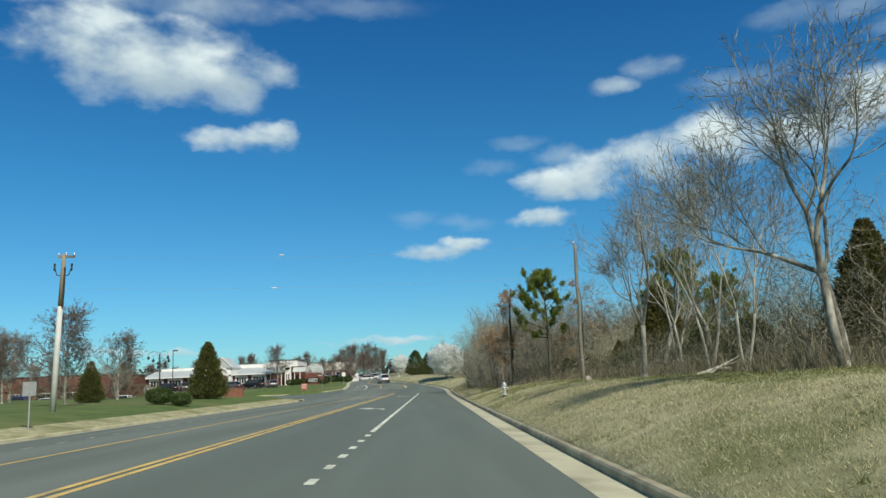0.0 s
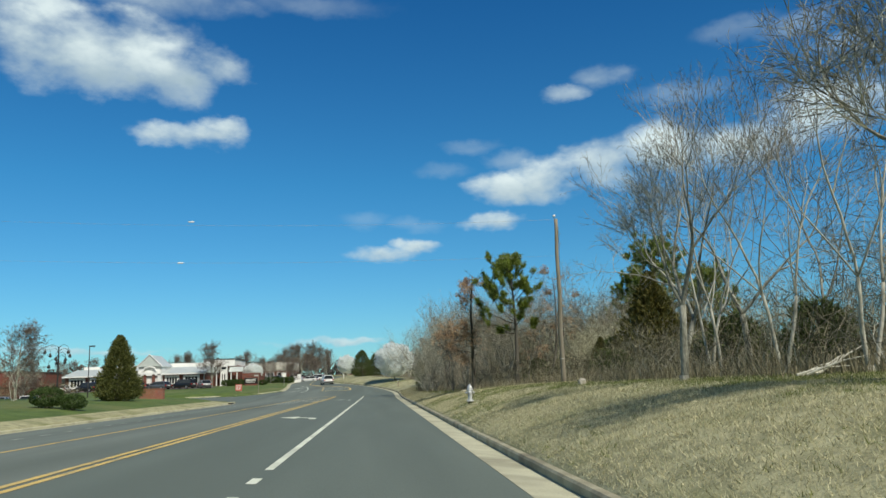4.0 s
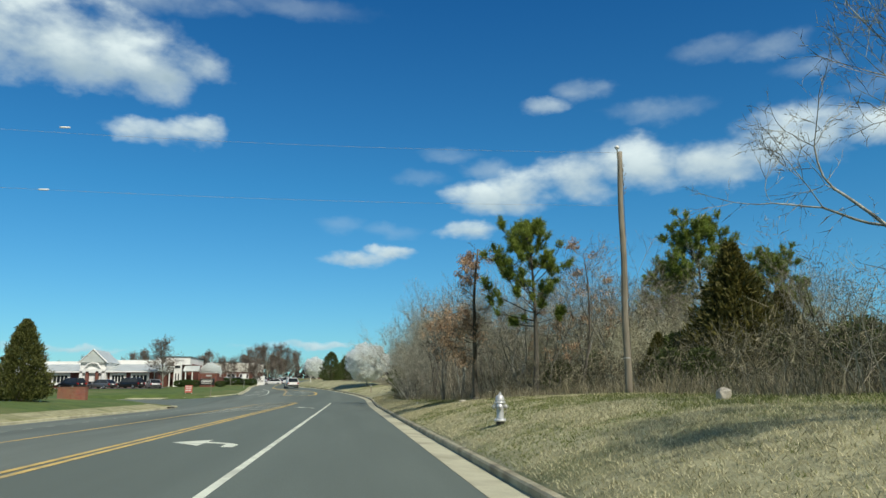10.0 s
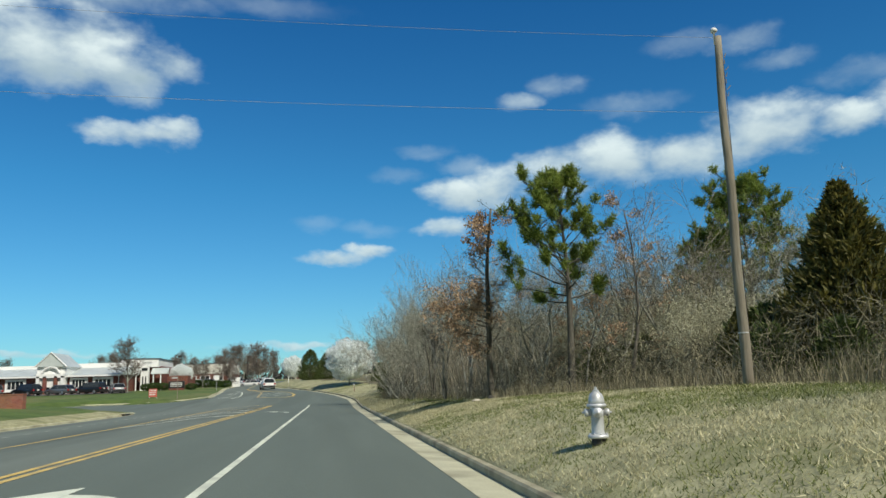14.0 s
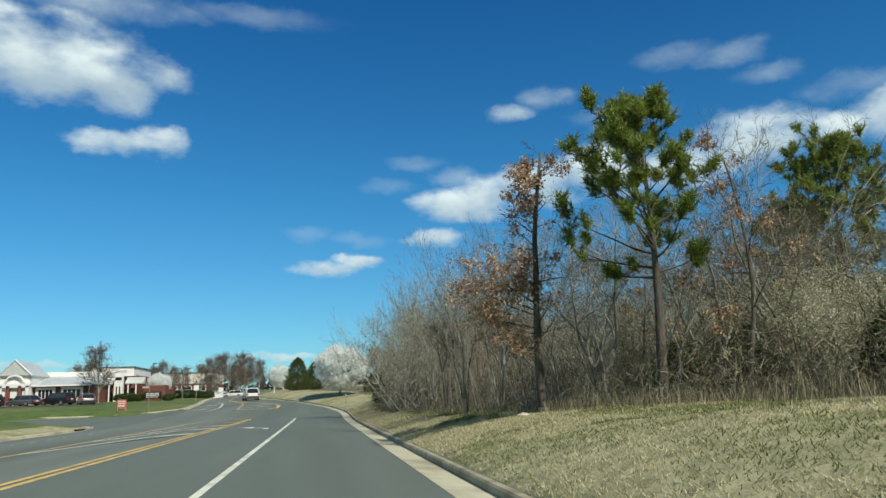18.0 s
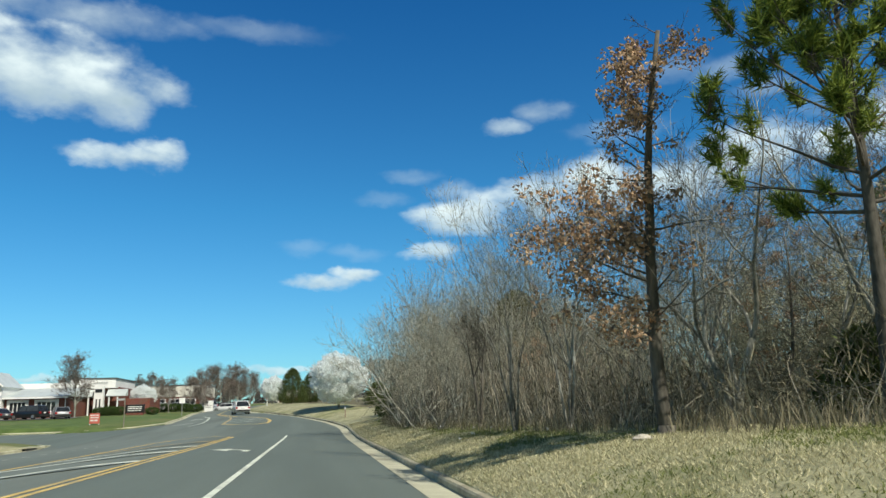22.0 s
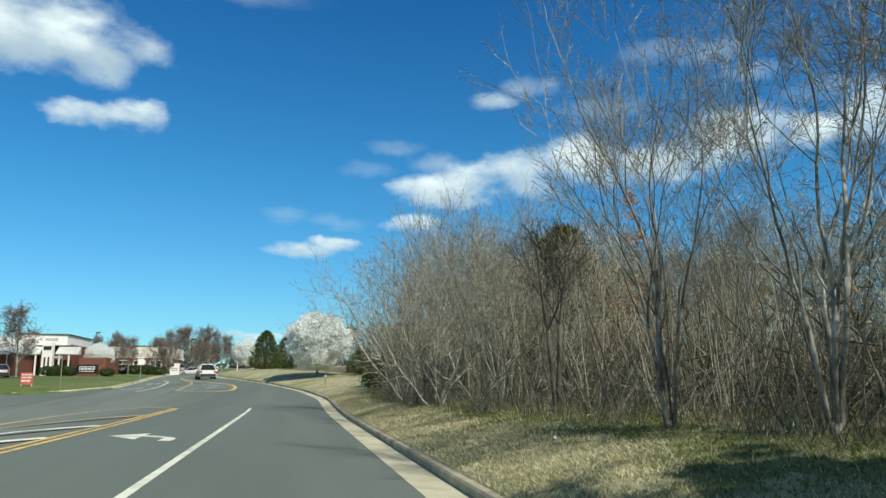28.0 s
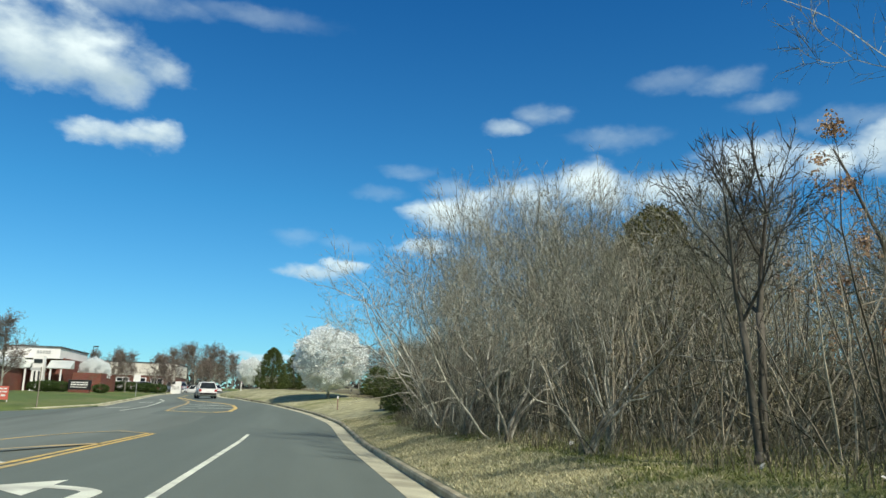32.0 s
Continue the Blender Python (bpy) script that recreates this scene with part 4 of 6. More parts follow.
def again(tree, x, y, turn=0.0, size=1.0, tall=1.0, label=""):
    m = Matrix.Translation((x, y, land_z(x, y))) @ Matrix.Rotation(radians(turn), 4, "Z") @ Matrix.Diagonal((size, size, size * tall, 1))
    keep = tree.matrix_basis.copy()
    tree.matrix_basis = Matrix()
    c = copy_thing(tree, m)
    tree.matrix_basis = keep
    if label:
        tagged(c, label)
    return c


# the trees that stand out along the wood's edge
big, _ = bare_tree("bare_tree", 11, 8.6, 0.1, forked(short=0.85, forks=6, side=2, wander=0.14, sway=0.35, lead=(4, 18), rise=0.09), MOTTLED, TWIG, "tall spreading bare tree with grey forked trunks", ((2, 100), (7, 265)))
place(big, 9.2, 16.2, 20)
vase, _ = bare_tree("bare_tree", 12, 8.6, 0.115, forked(short=0.8, forks=6, side=2, trunk=0.27, three=0.35, lead=(5, 18), spread=(22, 44), rise=0.1, sway=0.3), BARK, TWIG, "vase-shaped bare tree with a forked grey trunk")
place(vase, 7.95, 27.3, 130, 0.88)
vase_far, _ = bare_tree("bare_tree", 18, 8.6, 0.1, forked(forks=5, side=2), BARK, TWIG, "bare grey forest tree")
place(vase_far, 12.7, 33.3, 80)
slim, _ = bare_tree("bare_tree", 13, 9.4, 0.062, forked(forks=5, side=2, trunk=0.3, lead=(3, 14), spread=(22, 42), sway=0.35, wander=0.09), PALE, TWIG, "slender pale bare sapling")
place(slim, 10.4, 30.5, 40)
clump, _ = bare_tree("bare_tree", 14, 9.8, 0.066, forked(forks=5, side=4, trunk=0.3, lead=(3, 14), spread=(20, 40), sway=0.4, rise=0.1, wander=0.1, twig=0.55), MOTTLED, TWIG, "many-stemmed bare tree with mottled bark", ((6, 30), (8, 110), (4, 210), (9, 280), (2, 0)))
place(clump, 7.05, 66.6, 0, 0.84)
again(clump, 6.25, 69.3, 140, 0.8, 1.0)
redtop, _ = bare_tree("bare_tree", 15, 8.8, 0.066, forked(forks=5, side=2, trunk=0.3, lead=(3, 14), spread=(18, 38), rise=0.1, sway=0.35), PALE, REDTWIG, "bare tree with a haze of reddish twigs", ((4, 20), (12, 200)))
place(redtop, 10.0, 26.4, 60, 0.9)
again(redtop, 10.6, 31.5, 200, 0.88, 1.0)
again(redtop, 9.6, 22.5, 100, 0.82, 1.0)
redtop_far, _ = bare_tree("bare_tree", 19, 8.2, 0.062, forked(forks=5, side=2, trunk=0.27, lead=(4, 18), spread=(22, 42)), BARK, REDTWIG, "bare forest tree with reddish twigs", ((5, 20),))
place(redtop_far, 13.0, 29.0, 10)
low, _ = bare_tree("bare_tree", 16, 6.2, 0.05, forked(forks=4, side=3, trunk=0.26, wander=0.2, sway=0.9, spread=(28, 62), twig=0.5), BARK, TWIG, "low tangled bare tree", ((8, 40), (18, 160)))
place(low, 8.6, 90, 0, 1.15)
thick, _ = bare_tree("thicket_tree", 20, 7.6, 0.05, forked(forks=4, side=3, trunk=0.36, wander=0.12, sway=0.5, lead=(3, 14), spread=(16, 38), rise=0.1, twig=0.6), BARK, TWIG, "dense tangled bare thicket tree at the verge", ((5, 40), (9, 130), (7, 250), (12, 300), (2, 0), (10, 200)), "thicket trees")
place(thick, 6.6, 80, 0, 0.7)
thick_b, _ = bare_tree("thicket_tree", 24, 7.4, 0.055, forked(forks=4, side=5, bare=0, trunk=0.3, wander=0.18, sway=0.9, spread=(30, 65), rise=0.06, twig=0.65), MOTTLED, TWIG, "bare thicket tree with spreading tangled branches", ((4, 40), (11, 220), (9, 120)), "thicket trees")
place(thick_b, 6.2, 86.2, 0, 0.9)
dark, _ = bare_tree("bare_tree", 17, 4.8, 0.07, forked(short=0.4, forks=4, side=4, bare=0, trunk=0.5, lead=(4, 14), spread=(18, 46), three=0.5, rise=0.08, sway=0.14, wander=0.1, twig=0.4), DARK, DARK, "dark twin-trunked tree with twiggy side shoots and a rounded top", ((2, 90), (2.5, 270)))
rng_d = random.Random(3)
tuft = Build()
for q in list(dark.children[1].data.vertices)[::3]:
    if q.co.z > 3.7 and noise.noise(q.co * 1.1) > -0.05 and rng_d.random() < 0.3:
        leaf_clump(tuft, rng_d, q.co.copy(), 3, 0.1, 0.07, 0.2)
part("top_leaves", tuft, DARKGREEN, dark, "sparse dark leaves at the top", kind="stuff")
place(dark, 6.36, 74.7, 0, 1.0)
rng_t = random.Random(31)
THICKET = ((5.5, 78.5, 0.62), (7.6, 77.0, 0.62), (5.4, 83.5, 0.82), (7.4, 84.5, 0.92), (5.4, 88.0, 0.9), (7.0, 90.0, 1.1), (5.6, 93.5, 0.95), (7.4, 95.5, 1.15), (6.3, 98.5, 0.95), (8.0, 101.5, 1.15), (7.4, 104.5, 0.9), (8.8, 108.5, 0.95), (9.4, 82.0, 0.9), (9.6, 92.0, 1.2), (9.8, 100.0, 1.2), (8.2, 113.0, 0.72), (9.6, 116.5, 0.75), (8.8, 119.5, 0.7), (10.4, 121.0, 0.8), (9.4, 124.0, 0.7), (11.0, 126.0, 0.8), (8.8, 131.0, 0.8), (7.8, 137.0, 0.85), (10.0, 140.0, 0.95), (5.8, 143.5, 0.8), (8.8, 71.0, 0.62), (10.4, 75.0, 0.66), (9.6, 63.5, 0.7))
for k, (x, y, sz) in enumerate(THICKET):
    again(thick if k % 2 else thick_b, x, y, rng_t.uniform(0, 360), sz, rng_t.uniform(0.85, 1.05) * (1.2 if 86 < y < 110 else 1.0))
for k in range(13):
    y = 76 + 2.5 * k
    again(thick_b if k % 2 else thick, right_kerb(y) + 8.5 + 3.0 * (k * 7 % 5) / 4, y, k * 83, min(0.62 + 0.045 * (y - 76), 1.1))
oak_a = place(oak("oak_tree", 21, 8.0, 0.145, "dark-trunked oak holding clusters of brown dead leaves", 4.0, 0.56, 0.17, (2.5, 262, 2.1)), 6.9, 60.6, 0)
oak_a.matrix_world = oak_a.matrix_world @ Matrix.Rotation(radians(1.5), 4, "Y")
oak_b = place(oak("oak_tree", 22, 7.6, 0.085, "smaller oak holding tan dead leaves", 4.0, 0.5, 0.24), 11.3, 56.9, 60)
again(oak_b, 15.6, 63.0, 200, 0.85)
again(oak_b, 9.6, 75.5, 100, 0.7)
again(oak_b, 10.6, 62.5, 30, 0.62)
pine_a = place(pine("pine_tree", 31, 8.05, 0.16, "tall green pine with tufted limbs among bare trees", 2.5, 0.44, tufts=24, limbs=4.6, bias=0.2), 9.3, 57.5, 0)
pine_a.matrix_world = pine_a.matrix_world @ Matrix.Rotation(radians(-1.2), 4, "Y")
pine_b = place(pine("pine_tree", 32, 8.4, 0.15, "broad bushy dark green pine", 2.7, 0.1, tufts=24, limbs=9.0, shape=(0.9, 1.0, 0.95, 0.75, 0.4)), 22.8, 67.8, 0, 1.22)
again(pine_b, 25.0, 63.0, 140, 0.9)
again(pine_b, 21.3, 68.6, 220, 0.93)
cedar_a = place(conifer("cedar_tree", 41, 6.3, 5.0, "conical bronze-green cedar at the wood's edge", count=26000, size=0.3, power=0.92), 15.9, 50.7, 0)
again(cedar_a, 18.6, 51.8, 120, 0.78, 0.9)
again(cedar_a, 13.4, 52.6, 250, 0.42, 1.0, "small young cedar in the brush")
again(cedar_a, 15.2, 25.0, 200, 0.8)
again(cedar_a, 24.0, 78.0, 200, 0.8)
again(pine_b, 15.0, 91.0, 60, 0.62, label="green pine rising behind the thicket")
place(conifer("cedar_tree", 42, 6.6, 5.0, "rounded bronze-brown cedar half hidden by bare stems", count=15000, power=0.5, size=0.24), 11.4, 87.5, 80, 1.08)
bend_tree = place(conifer("evergreen_tree", 43, 6.4, 5.4, "dense dark green evergreen beside the road's bend", DARKGREEN, 15000, "evergreens at the bend", 0.55, size=0.3), -2.9, 167.0, 0, 0.86)
again(bend_tree, -0.2, 169.5, 120, 0.74)
pear_a = place(pear("pear_tree", 51, 7.1, 6.2, "blossoming white pear tree on the verge"), 3.0, 131.2, 0, 1.0, 0.86)
again(pear_a, -7.2, 194.0, 90, 0.72, label="smaller white blossoming pear tree further on")

cone_a = place(conifer("conical_evergreen", 61, 6.0, 4.3, "large conical bronze-green evergreen on the lawn", CONE, 22000, "lawn evergreens", 0.75), -22.6, 79.5)
again(cone_a, -28.6, 66, 90, 0.6, label="small conical evergreen on the lawn")
bush = place(shrub("clipped_shrub", 71, 1.6, 1.0, "rounded clipped green shrub on the lawn"), -20.7, 60.2, 0, 1.3)
again(bush, -19.0, 60.0, 90, 1.0)
lawn_tree, _ = bare_tree("lawn_tree", 81, 7.0, 0.1, forked(forks=5, side=5, trunk=0.22, three=0.5), BARK, LAWNTWIG, "bare rounded tree on the lawn", group="bare lawn trees")
place(lawn_tree, -60, 96.0)

far_tree, far_tips = bare_tree("far_tree", 83, 7.2, 0.13, form(least=0.013, wiggle=0.09, top=(1.15, -0.75), count=(24, 8, 5), angle=((30, 62), (22, 55), (20, 55)), shorter=(0.56, 0.5, 0.45), lift=(0.04, 0.08, 0.06, 0.04), **{"from": (0.2, 0.2, 0.15)}), BARK, FARTWIG, "bare rounded tree with a dense twiggy crown", group="bare lawn trees")
fuzz, rng_f = Build(), random.Random(84)
for p, d in far_tips[::2]:
    for _ in range(7):
        side = d.cross(jitter(rng_f, 1.0)).normalized() * 0.016
        fuzz.quad(p - side, p + side, p + (d + jitter(rng_f, 0.8)).normalized() * rng_f.uniform(0.25, 0.6))
part("crown_haze", fuzz, FARTWIG, far_tree, "haze of the finest twigs", kind="stuff")
place(far_tree, -30.05, 153.4, 30, 0.95)
again(far_tree, -26.6, 57.3, 75, 0.85, 1.0, "bare tree in a mulch ring on the lawn")


def budding_shrub(seed, height, label):
    """A loose bush whose twigs carry pale buds and first blossom."""
    sp = form(count=(10, 6, 4), angle=((25, 65), (30, 60), (30, 65)), shorter=(0.5, 0.5, 0.45), wiggle=0.22, **{"from": (0.12, 0.2, 0.15)})
    tree, ends = bare_tree("budding_bush", seed, height, 0.03, sp, BARK, TWIG, label, ((8, 30), (24, 110), (20, 230), (28, 310)), "budding bushes")
    rng = random.Random(seed)
    b = Build()
    for p, d in ends:
        leaf_clump(b, rng, p, 4, 0.16, 0.075, 0.0)
    part("blossom", b, BUD, tree, "pale buds and first blossom")
    return tree


bud = place(budding_shrub(91, 3.4, "loose bush with pale green-white buds in the brush"), 15.4, 59.5, 0)
for k, (x, y, z) in enumerate(((13.8, 56.6, 0.8), (14.6, 57.8, 1.0), (17.2, 61.5, 1.15), (14.2, 62.0, 1.0), (19.0, 60.0, 1.2), (18.6, 64.0, 1.3), (12.0, 64.5, 1.0), (16.5, 66.5, 1.3))):
    again(bud, x, y, k * 77, z)

arch, _ = bare_tree("arching_sapling", 95, 6.2, 0.042, form(count=(12, 6, 4), lift=(0.2, 0.07, 0.05, 0.03), wiggle=0.42, angle=((25, 65), (25, 60), (30, 65)), shorter=(0.4, 0.5, 0.45), thin=(0.4, 0.65), **{"from": (0.2, 0.2, 0.15)}), PALE, TWIG, "pale sapling arching out of the thicket over the verge", ((62, 268), (24, 285)), "arching saplings")
place(arch, 5.7, 84.5, 0, 0.8)
for k, (x, y, z) in enumerate(((5.9, 91.5, 1.0),)):
    again(arch, x, y, (k * 53) % 50 - 25, z)

thick_green = place(conifer("evergreen_bush", 45, 2.6, 3.0, "low dark evergreen bush in the shade of the wood", DARKGREEN, 3600, "evergreen bushes", 0.45, size=0.3), 15.2, 55.4, 0)
for k, (x, y, z) in enumerate(((18.6, 55.6, 1.2), (13.4, 60.5, 0.9), (20.6, 54.0, 1.3), (16.4, 48.6, 0.8), (13.0, 50.6, 0.7), (11.2, 60.4, 0.7), (22.0, 60.0, 1.2), (15.5, 43.0, 0.8), (13.5, 36.0, 0.9), (14.0, 20.0, 0.9), (12.6, 29.0, 0.8), (6.6, 112.5, 0.75), (7.6, 117.0, 0.85), (6.4, 108.5, 0.6), (8.6, 121.5, 0.9), (9.5, 96.0, 1.0), (11.0, 104.0, 1.1), (14.2, 52.3, 1.0), (15.4, 50.6, 0.85), (21.5, 51.0, 1.2), (12.4, 46.5, 0.6), (7.6, 131.5, 0.7), (8.6, 128.0, 0.8), (7.6, 136.0, 1.0), (9.6, 133.0, 1.0))):
    again(thick_green, x, y, k * 61, z)


# ---- the wood behind, its undergrowth and the grass ----
wood_edge = lerp_table([(-20, 6.6), (20, 6.6), (36, 6.6), (44, 7.4), (52, 6.8), (58, 4.8), (66, 4.4), (75, 3.6), (90, 2.8), (97, 2.8), (104, 3.3), (112, 4.8), (130, 8.5)])


def fill_wood():
    rng = random.Random(5)
    kinds = [vase_far, slim, slim, redtop_far, redtop_far, low, vase_far, low]
    names = {vase_far: "bare grey forest tree", slim: "slender pale forest sapling", redtop_far: "bare forest tree with reddish twigs", low: "low tangled bare forest tree"}
    n = 0
    while n < 135:
        y = rng.uniform(-4, 122) if n < 130 else rng.uniform(28, 58)
        depth = 1.2 + 45 * rng.random() ** 1.5
        x = right_kerb(y) + wood_edge(y) + depth
        if any(math.hypot(x - a, y - b) < 1.3 for a, b in ((9.2, 16.2), (8.2, 27.3), (7.05, 66.6), (6.25, 69.3), (6.9, 60.6), (9.55, 57.5), (6.36, 74.7), (9.6, 45.5))):
            continue
        k = kinds[n % len(kinds)]
        tall = rng.uniform(0.72, 1.05)
        if 38 < y < 57:
            tall *= 0.62
            if depth < 7:
                n += 1
                continue
        elif y > 78 and depth < 5:
            k = rng.choice((low, low, redtop_far, low))
            tall *= 0.85
        if y > 95:
            tall *= 0.85
        elif y > 73:
            tall = min(tall, (1.0 + 0.29 * math.hypot(x - 0.5, y - 65)) / 9.0)
        again(k, x, y, rng.uniform(0, 360), tall * rng.uniform(0.9, 1.1), 1.0, names[k])
        n += 1
    for x, y, size in ((9.4, 62.4, 0.88), (10.4, 64.6, 0.92), (8.7, 64.4, 0.84), (10.9, 60.8, 0.86), (12.2, 61.6, 0.9)):
        again(redtop_far if size < 0.87 else vase_far, x, y, 97 * x, size, 1.0, names[redtop_far if size < 0.87 else vase_far])
    for k in range(46):
        y = rng.uniform(57, 88) if k < 34 else rng.uniform(58, 72)
        x = right_kerb(y) + wood_edge(y) + 2.0 + 15 * rng.random()
        kind = rng.choice((vase_far, redtop_far, low, slim)) if k < 34 else rng.choice((redtop_far, vase_far, redtop_far))
        size = rng.uniform(0.66, 0.88)
        if y > 73:
            size = min(size, (1.0 + 0.29 * math.hypot(x - 0.5, y - 65)) / 9.0)
        again(kind, x, y, rng.uniform(0, 360), size, 1.0, names[kind])
    # standing saplings and arching stems, thick along the edge
    for name, mat, count, label in (("undergrowth", UNDERTWIG, 9500, "dense bare undergrowth of thin grey stems"), ("undergrowth_pale", PALE, 1300, "thin pale saplings in the undergrowth"), ("undergrowth_brown", REDTWIG, 6500, "brown bare brush under the trees")):
        b = Build()
        for _ in range(count):
            y = rng.uniform(-6, 124)
            depth = 17 * rng.random() ** 1.35
            x = right_kerb(y) + wood_edge(y) + depth - 0.4 + 1.1 * noise.noise((0, y * 0.3, 2))
            patch = noise.noise((x * 0.28, y * 0.28, 9)) + 0.5 * noise.noise((x * 0.8, y * 0.8, 3))
            tall = (0.5 + 3.2 * rng.random() ** 2.2) * (0.8 if y > 60 else 0.7) * (0.5 if 38 < y < 56 else 1) * max(0.35, 0.85 + 1.1 * patch)
            p = Vector((x, y, land_z(x, y) - 0.05))
            d = (UP + jitter(rng, 0.5)).normalized()
            bend = jitter(rng, 0.35)
            bend.z *= 0.3
            pts = [p]
            for k in range(4):
                d = (d + bend + jitter(rng, 0.22)).normalized()
                pts.append(pts[-1] + d * tall / 4)
            r = rng.uniform(0.004, 0.011) * (0.8 + 0.12 * tall)
            b.tube(pts, [r, r * 0.85, r * 0.7, r * 0.5, r * 0.25], 3, False)
            for _ in range(4):
                i = rng.randint(0, 3)
                q = pts[i].lerp(pts[i + 1], rng.random())
                w = (d + jitter(rng, 1.3)).normalized()
                b.sliver(q, q + w * tall * rng.uniform(0.15, 0.38), r * 0.6)
        tagged(new(name, b.mesh(name, mat)), label, "undergrowth", kind="stuff")
    # upright whips that crowd the edge of the thicket
    b = Build()
    for _ in range(1350):
        y = rng.uniform(66, 124)
        x = right_kerb(y) + wood_edge(y) + 0.1 + 4.5 * rng.random() ** 1.2 + 0.5 * noise.noise((3, y * 0.5, 2))
        tall = min(rng.uniform(1.4, 5.2), (1.0 + 0.27 * math.hypot(x - 0.5, y - 65)) * rng.uniform(0.6, 1.0))
        p = Vector((x, y, land_z(x, y) - 0.05))
        d = (UP + jitter(rng, 0.36)).normalized()
        pts = [p]
        for k in range(5):
            d = (d + jitter(rng, 0.15) + UP * 0.03).normalized()
            pts.append(pts[-1] + d * tall / 5)
        w = rng.uniform(0.007, 0.021)
        b.tube(pts, [w, w * 0.9, w * 0.78, w * 0.62, w * 0.45, w * 0.2], 4, False)
        for _ in range(5):
            i = rng.randint(1, 4)
            q = pts[i].lerp(pts[i + 1], rng.random())
            b.sliver(q, q + (d + jitter(rng, 0.9)).normalized() * tall * rng.uniform(0.1, 0.24), w * 0.5)
    tagged(new("thicket_stems", b.mesh("thicket_stems", REDTWIG)), "crowd of thin upright bare stems along the thicket", "undergrowth", kind="stuff")
    # brush deeper in, which closes the view between the stems; BRUSH carries the inner shade in its dark colour
    for name, mat, y0, y1, count, label in (("low_brush", BRUSH, -4, 126, 80000, "low brush on the wood's floor, coloured dark for the shade there"), ("brush", BRUSH, -6, 60, 85000, "tangled olive-brown brush deep in the wood, coloured dark for the shade there"), ("tan_brush", TANBRUSH, 57, 128, 145000, "tangled tan and olive brush deep in the thicket")):
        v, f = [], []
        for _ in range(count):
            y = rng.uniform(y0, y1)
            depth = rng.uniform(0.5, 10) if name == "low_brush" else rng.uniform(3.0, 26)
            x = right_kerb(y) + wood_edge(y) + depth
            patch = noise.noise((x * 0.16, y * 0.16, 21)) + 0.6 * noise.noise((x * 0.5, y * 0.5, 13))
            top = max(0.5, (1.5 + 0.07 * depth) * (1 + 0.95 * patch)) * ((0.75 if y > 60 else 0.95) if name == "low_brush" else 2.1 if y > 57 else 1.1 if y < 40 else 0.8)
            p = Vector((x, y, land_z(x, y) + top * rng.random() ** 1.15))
            w = (jitter(rng, 1.0) + UP * 0.5).normalized() * rng.uniform(0.25, 0.8)
            s = w.cross(jitter(rng, 1)).normalized() * rng.uniform(0.006, 0.016)
            i = len(v)
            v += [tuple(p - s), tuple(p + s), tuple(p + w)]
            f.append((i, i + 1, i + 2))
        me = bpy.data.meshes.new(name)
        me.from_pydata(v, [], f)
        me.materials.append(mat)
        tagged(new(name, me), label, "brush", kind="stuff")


fill_wood()


def dry_weeds():
    rng = random.Random(8)
    b = Build()
    for _ in range(19000):
        y = rng.uniform(-4, 112)
        x = right_kerb(y) + wood_edge(y) - 0.9 + 3.2 * rng.random() ** 1.3 + 0.5 * noise.noise((1, y * 0.4, 4))
        h = rng.uniform(0.12, 0.6) * (1.2 if y < 58 else 0.75) * (1 + 0.8 * noise.noise((x * 0.5, y * 0.5, 30)))
        p = Vector((x, y, land_z(x, y) - 0.02))
        d = (UP + jitter(rng, 0.4)).normalized()
        s = d.cross(jitter(rng, 1)).normalized() * 0.008
        q = p + d * h * 0.6
        e = q + (d + jitter(rng, 0.5)) * h * 0.4
        b.quad(p - s, p + s, q + s * 0.8, q - s * 0.8)
        b.quad(q - s * 0.8, q + s * 0.8, e)
    tagged(new("dry_weeds", b.mesh("dry_weeds", DRY)), "tall dry tan weeds along the wood's edge", "weeds", kind="stuff")


dry_weeds()


def grass_blades():
    rng = random.Random(9)
    for name, mat, count, green in (("grass", BLADES, 190000, False), ("green_grass", LAWN_BLADES, 100000, True)):
        v, f = [], []
        n = 0
        while n < count:
            y = 2 + 108 * rng.random() ** 1.15
            o = 0.17 + (wood_edge(y) + (1.3 if y > 64 else 0.3)) * rng.random()
            x = right_kerb(y) + o
            g = noise.noise((x * 0.45, y * 0.3, 7)) + 0.5 * noise.noise((x * 1.7, y * 1.3, 1)) + 0.25 * (o / wood_edge(y) - 0.5) + (0.32 + 1.5 * (o / wood_edge(y) - 0.62) if y < 34 else 0.45 if y < 58 else 0.9 * (o / wood_edge(y) - 0.45) if y > 64 else 0)
            if green != (g > 0.22 + 0.2 * rng.random()):
                if rng.random() < 0.96:
                    continue
            z = land_z(x, y)
            h = rng.uniform(0.02, 0.065)
            a = rng.uniform(0, 6.283)
            w = 0.0045 + 0.00013 * y
            lx, ly = rng.uniform(-0.07, 0.07), rng.uniform(-0.07, 0.07)
            i = len(v)
            v += [(x - w * math.cos(a), y - w * math.sin(a), z - 0.01), (x + w * math.cos(a), y + w * math.sin(a), z - 0.01), (x + lx, y + ly, z + h)]
            f.append((i, i + 1, i + 2))
            n += 1
        me = bpy.data.meshes.new(name)
        me.from_pydata(v, [], f)
        me.materials.append(mat)
        tagged(new(name, me), "short green spring grass in the verge" if green else "short dry tan grass on the verge", "grass", kind="stuff")


grass_blades()


